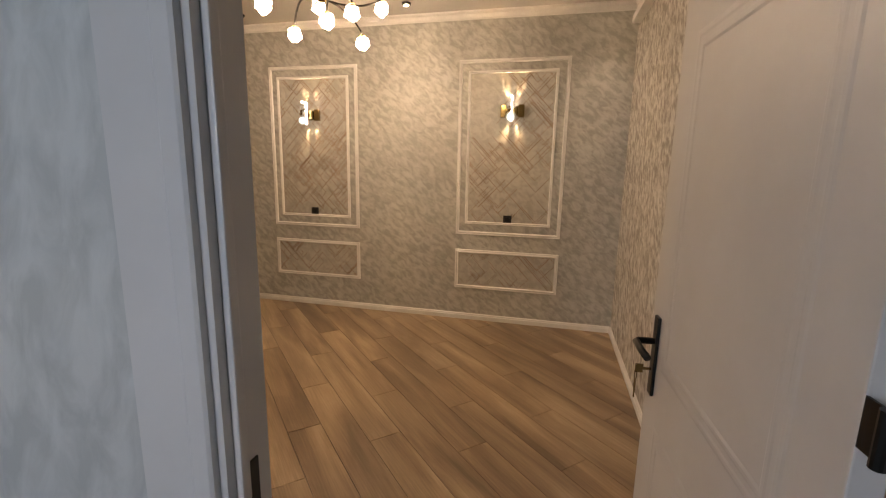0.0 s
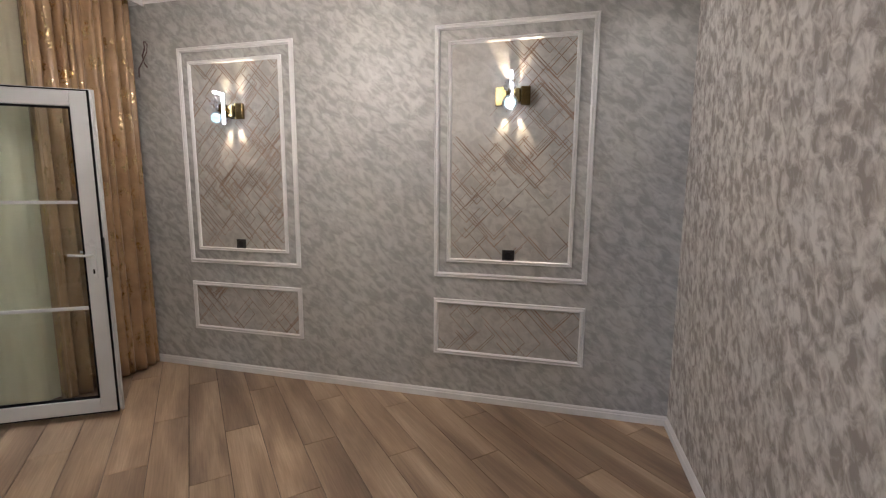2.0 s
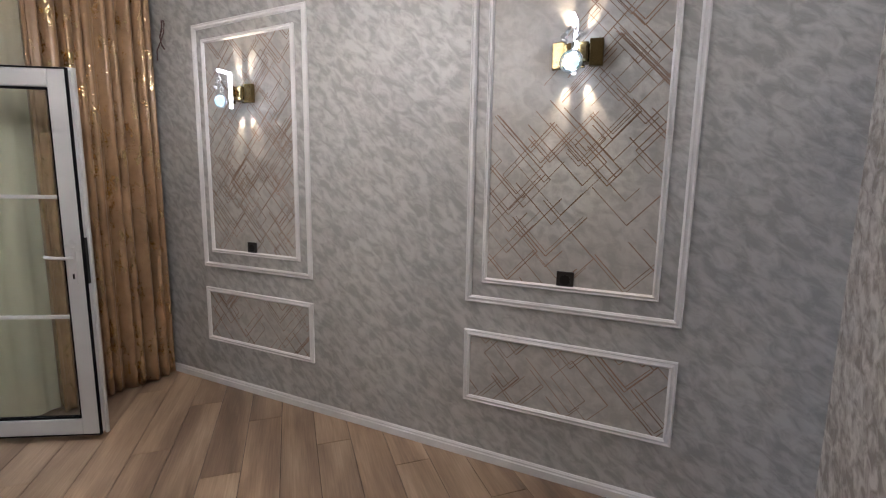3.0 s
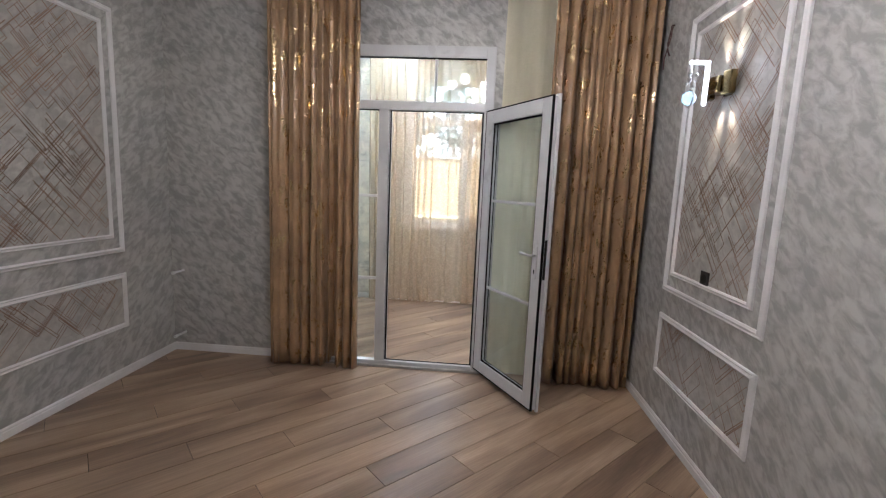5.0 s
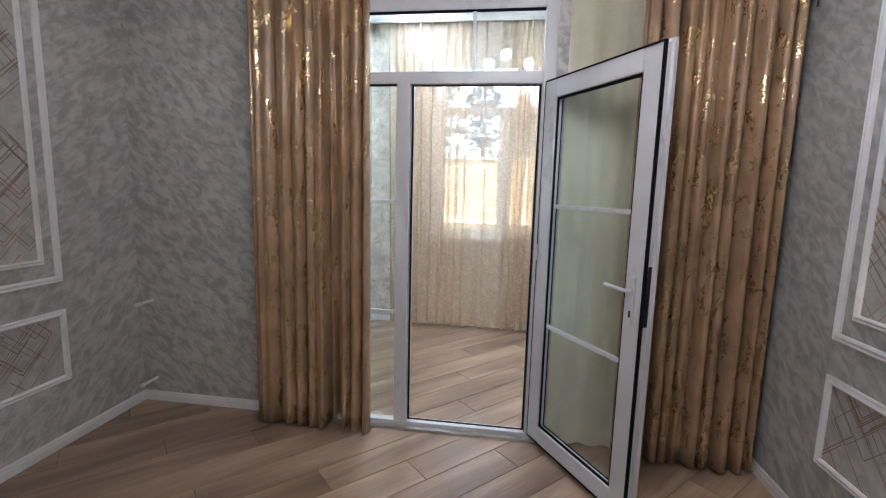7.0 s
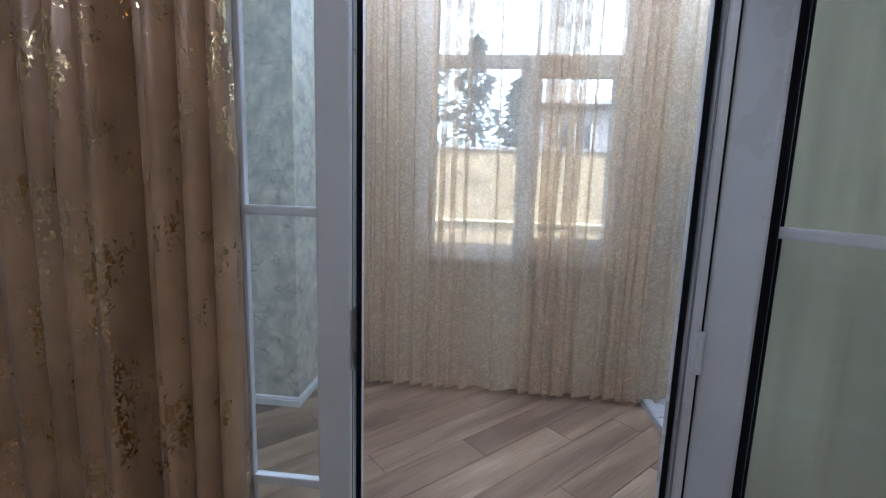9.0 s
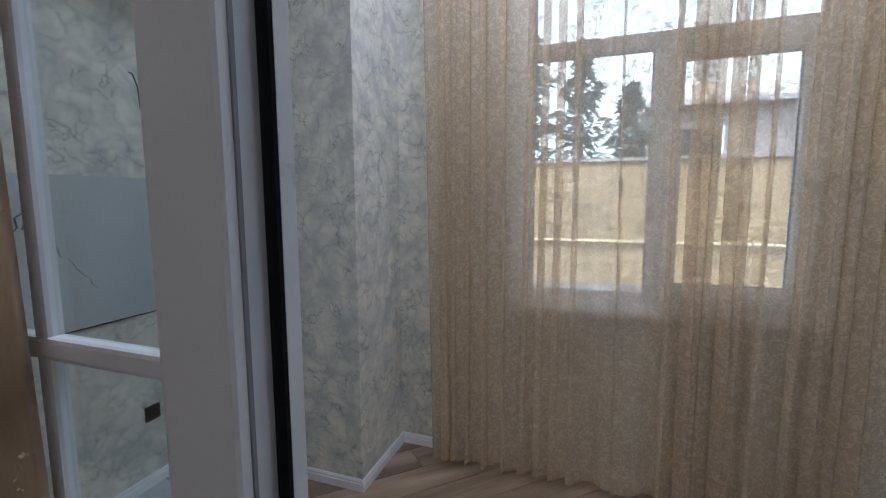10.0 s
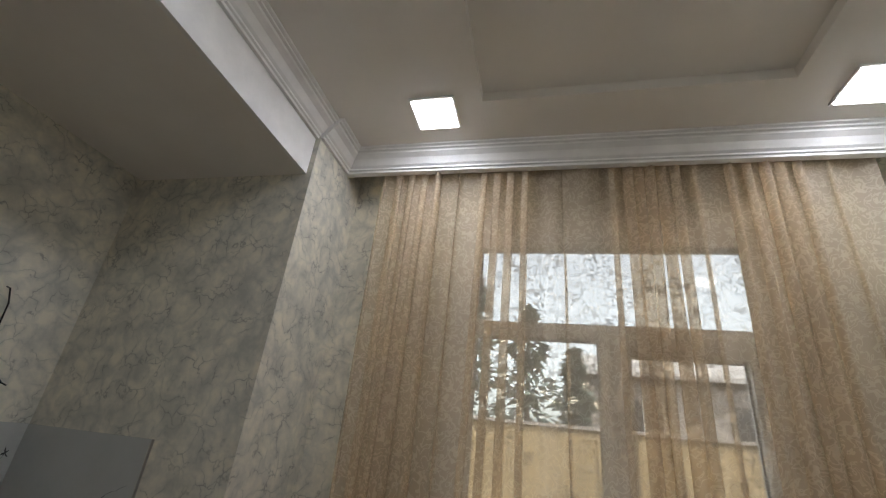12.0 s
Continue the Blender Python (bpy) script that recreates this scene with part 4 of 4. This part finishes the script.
vein_ribbon(bm, (0.80, 1.12), (0.93, 1.04), pier, 0.008, rnd, 8, 0.012)
vein_ribbon(bm, (0.93, 1.15), (1.1, 1.12), pier, 0.010, rnd, 8, 0.014)
vein_ribbon(bm, (1.15, 1.18), (1.17, 1.33), pier, 0.006, rnd, 8, 0.012)
vein_ribbon(bm, (1.17, 1.1), (1.3, 1.045), pier, 0.010, rnd, 8, 0.012)
part("vein", bm, VEIN, t3)
bm = bmesh.new()
vein_ribbon(bm, (1.17, 1.33), (1.2, 1.48), pier, 0.003, rnd, 8, 0.012)
vein_ribbon(bm, (1.25, 1.47), (1.42, 1.56), pier, 0.003, rnd, 8, 0.012)
part("vein", bm, VEIN_SOFT, t3, "faint grey vein")
whole("tile_edge_trim", boxes((PIER_X, PIER_X + 0.013, 1.4575, 1.463, Z0, Z1)), STEEL, "thin metal tile edging strip", "trim")
west = lambda a, z: (BX0 + 0.0145, a, z)
t4 = tile("", [(BX0, BX0 + 0.012, 4.30, BY1 - 0.0125, Z0 + 0.02, Z1)], "polished pale grey tile with black marble blots")
bm = bmesh.new()
for k in range(14):
    t = rnd.random()
    blot(bm, 4.62 + t * 0.28, 1.17 - t * 0.09 + rnd.gauss(0, 0.02), west, rnd.uniform(0.012, 0.03), rnd)
for k in range(10):
    blot(bm, 4.42 + rnd.gauss(0, 0.06), 1.25 + rnd.gauss(0, 0.07), west, rnd.uniform(0.01, 0.03), rnd)
part("vein", bm, VEIN, t4)
north = lambda a, z: (a, BY1 - 0.0145, z)
t5 = tile("", [(BX0, -4.75, BY1 - 0.012, BY1, Z0 + 0.02, Z1)], "polished pale grey tile with a dark vein along its foot")
bm = bmesh.new()
vein_ribbon(bm, (-5.93, 1.08), (-5.75, 1.05), north, 0.010, rnd, 10, 0.012)
vein_ribbon(bm, (-5.75, 1.05), (-5.45, 1.10), north, 0.004, rnd, 10, 0.012)
part("vein", bm, VEIN, t5)


def plinth(x0, x1, y0, y1, z, seed, nx, ny):
    ob = empty("tiled_plinth", pose((x0 + x1) / 2, (y0 + y1) / 2, 0), "low plinth covered in white marble tiles with dark lines", "plinth", "tiled plinths")
    bpy.context.view_layer.update()
    local(ob, "base", boxes((x0, x1, y0, y1, 0, z - 0.008)), GAP)
    rnd = random.Random(seed)
    dx, dy = (x1 - x0) / nx, (y1 - y0) / ny
    for i in range(nx):
        for j in range(ny):
            a0, b0 = x0 + i * dx, y0 + j * dy
            t = local(ob, "tile", boxes((a0 + 0.004, a0 + dx - 0.004, b0 + 0.004, b0 + dy - 0.004, z - 0.008, z), bevel=0.001), PLINTH_TILE)
            bm = bmesh.new()
            flat = lambda a, b: (a, b, z + 0.002)
            vein_ribbon(bm, (a0 + rnd.uniform(0.02, 0.08), b0 + 0.01), (a0 + rnd.uniform(0.08, dx - 0.03), b0 + dy - 0.01), flat, 0.0042, rnd, 6, 0.006)
            vein_ribbon(bm, (a0 + 0.012, b0 + rnd.uniform(0.03, 0.1)), (a0 + dx - 0.012, b0 + rnd.uniform(0.06, dy - 0.02)), lambda a, b: (a, b + 0.0, z + 0.0025), 0.0036, rnd, 5, 0.006)
            bpy.context.view_layer.update()
            bmesh.ops.transform(bm, matrix=ob.matrix_world.inverted(), verts=bm.verts)
            part("vein", bm, VEIN, t)
    local(ob, "front_face", boxes((x0, x1, (y0 - 0.01 if y0 > 3 else y1), (y0 if y0 > 3 else y1 + 0.01), 0, z), bevel=0.001), PLINTH_TILE)


plinth(BX0, BX1, 4.28, BY1, 0.05, 2, 7, 3)
plinth(PIER_X, BX1, BY0, 1.36, 0.05, 6, 6, 3)
baseboard("baseboard", (BX0, 4.28), (BX0, BY1), (1, 0), 0.05)
baseboard("baseboard", (BX0 + 0.016, BY1), (BX1, BY1), (0, -1), 0.05)
baseboard("baseboard", (PIER_X, BY0), (PIER_X, 1.37), (1, 0), 0.05)
baseboard("baseboard", (PIER_X + 0.016, BY0), (BX1, BY0), (0, 1), 0.05)

# ---- outside the window ----
GROUND = painted("dusty_ground", (0.11, 0.10, 0.085), 0.9, 0.25, 1.5)
whole("ground", boxes((-400, 400, -400, 400, -0.9, -0.6), bevel=0), GROUND, "dusty pale ground outside", "ground", "structure")
OCHRE = painted("ochre_render", (0.27, 0.195, 0.10), 0.8, 0.10, 1.2, 0.0, 0.2)
ROOF = painted("roof_sheet", (0.33, 0.31, 0.30), 0.6, 0.12, 2.0)
PALE = painted("pale_render", (0.27, 0.235, 0.21), 0.8, 0.08, 1.0)
yard = empty("yard_wall", pose(-15.5, 3, -0.6), "ochre rendered yard wall with a coping", "wall")
bpy.context.view_layer.update()
local(yard, "wall", boxes((-15.8, -15.5, -18, 24, -0.6, 2.55)), OCHRE)
local(yard, "coping", boxes((-15.87, -15.43, -18, 24, 2.55, 2.63)), PALE)
bm = bmesh.new()
rod(bm, (-15.42, -18, 0.52), (-15.42, 24, 0.52), 0.04)
for k in range(15):
    box(bm, -15.5, -15.4, -17 + k * 2.8, -16.95 + k * 2.8, 0.45, 0.58)
whole("gas_pipe", bm, painted("yellow_pipe", (0.5, 0.43, 0.24), 0.5), "pale yellow gas pipe along the yard wall", "pipe")
house = empty("house", pose(-26, 9, -0.6), "pale rendered house with a grey sheet roof", "house")
bpy.context.view_layer.update()
local(house, "wall", boxes((-31, -23, 4.5, 18, -0.6, 5.2)), PALE)
bm = bmesh.new()
sweep(bm, [(-0.5, 5.1), (4.0, 6.6), (8.5, 5.1), (8.5, 5.3), (4.0, 6.85), (-0.5, 5.3)], (-31, 4.0, 0), (-31, 18.5, 0), (1, 0, 0))
local(house, "roof", bm, ROOF)
for k in range(3):
    w = local(house, "window", boxes((-23.02, -22.97, 6 + 3.8 * k, 7.4 + 3.8 * k, 2.9, 4.3)), SOCKET, "dark house window")
    part("window_frame", boxes((2.99, 3.06, -3.05 + 3.8 * k, -2.97 + 3.8 * k, 3.45, 4.95), (2.99, 3.06, -2.34 + 3.8 * k, -2.27 + 3.8 * k, 3.45, 4.95), (2.99, 3.06, -1.63 + 3.8 * k, -1.55 + 3.8 * k, 3.45, 4.95)), PVC, w)


def conifer(x, y, h, seed):
    rnd = random.Random(seed)
    ob = empty("conifer", pose(x, y, -0.6), "dark green conifer with ragged boughs", "tree", "conifers")
    bm = bmesh.new()
    rod(bm, (0, 0, 0), (0, 0, h * 0.95), 0.16, 0.03, 9)
    part("trunk", bm, BARK, ob)
    bm = bmesh.new()
    for k in range(900):
        t = rnd.random() ** 0.8
        z = h * (0.18 + 0.82 * t)
        rr = (1 - t) ** 0.75 * h * 0.24 * math.sqrt(rnd.random()) * (0.75 + 0.35 * math.sin(z * 5.1 + seed)) + 0.04
        a = rnd.uniform(0, 2 * math.pi)
        c = Vector((rr * math.cos(a), rr * math.sin(a), z - rr * 0.3))
        s = rnd.uniform(0.10, 0.26)
        q = Euler((rnd.uniform(-0.7, 0.7), rnd.uniform(-0.7, 0.7), a)).to_matrix()
        bm.faces.new([bm.verts.new(c + q @ Vector(v) * s) for v in ((-1, -0.35, 0), (0.3, -0.5, 0.1), (1.3, 0, -0.3), (0.3, 0.5, 0.1))])
    part("crown", bm, NEEDLES, ob)


BARK = painted("bark", (0.10, 0.075, 0.055), 0.9, 0.3, 8.0)
NEEDLES = painted("needles", (0.09, 0.115, 0.095), 0.8, 0.4, 3.0, 0.0, 0.0)
conifer(-18.5, 0.6, 8.2, 1)
conifer(-19.5, 2.4, 7.4, 2)
conifer(-18.0, -2.4, 7.0, 3)
conifer(-20.5, 4.0, 6.2, 4)


# ---- laminate planks ----
def clip_rect(poly, x0, x1, y0, y1):
    for axis, lim, keep in ((0, x0, 1), (0, x1, -1), (1, y0, 1), (1, y1, -1)):
        res = []
        for k in range(len(poly)):
            a, b = poly[k - 1], poly[k]
            ia, ib = (a[axis] - lim) * keep >= 0, (b[axis] - lim) * keep >= 0
            if ia != ib:
                t = (lim - a[axis]) / (b[axis] - a[axis])
                res.append(a.lerp(b, t))
            if ib:
                res.append(b)
        poly = res
        if len(poly) < 3:
            return []
    return poly


def lay(floor, x0, x1, y0, y1, angle, width, length, seed, shift=0.0):
    rnd = random.Random(seed)
    d = Vector((math.cos(angle), math.sin(angle)))
    nrm = Vector((-d.y, d.x))
    c = [Vector((x, y)) for x in (x0, x1) for y in (y0, y1)]
    us, vs = [p.dot(d) for p in c], [p.dot(nrm) for p in c]
    k = math.floor((min(vs) - shift) / width)
    while shift + k * width < max(vs):
        v = shift + k * width
        u = min(us) - length * ((k * 0.37) % 1.0) - rnd.uniform(0, 0.1)
        while u < max(us):
            g = 0.0019
            poly = [d * (u + g) + nrm * (v + g), d * (u + length - g) + nrm * (v + g), d * (u + length - g) + nrm * (v + width - g), d * (u + g) + nrm * (v + width - g)]
            poly = clip_rect(poly, x0, x1, y0, y1)
            if poly:
                m = Matrix.Translation((d.x * (u + length / 2) + nrm.x * (v + width / 2), d.y * (u + length / 2) + nrm.y * (v + width / 2), 0)) @ Matrix.Rotation(angle, 4, "Z")
                inv = m.inverted()
                top = [inv @ Vector((p.x, p.y, 0.0)) for p in poly]
                bm = bmesh.new()
                a = [bm.verts.new(p) for p in top]
                b = [bm.verts.new(p + Vector((0, 0, -0.008))) for p in top]
                if len(a) >= 3:
                    bm.faces.new(a)
                    for i in range(len(a)):
                        bm.faces.new((a[i - 1], b[i - 1], b[i], a[i]))
                    ob = new("plank", finish(bm, "plank", LAMINATE))
                    ob.parent = floor
                    ob.matrix_basis = m
            u += length
        k += 1


floor = whole("floor", boxes((XW, XE, YS - 0.045, YN, -0.12, -0.006)), GAP, "brown oak laminate floor laid diagonally", "floor", "structure")
lay(floor, XW, XE, YS - 0.045, YN, radians(134.5), 0.205, 1.38, 5, -0.87)
floor_b = whole("floor_balcony", boxes((BX0, XW, BY0, BY1, -0.12, -0.006)), GAP, "brown oak laminate balcony floor laid diagonally", "floor", "structure")
lay(floor_b, BX0, XW, BY0, BY1, radians(134.5), 0.205, 1.38, 9, -0.87)
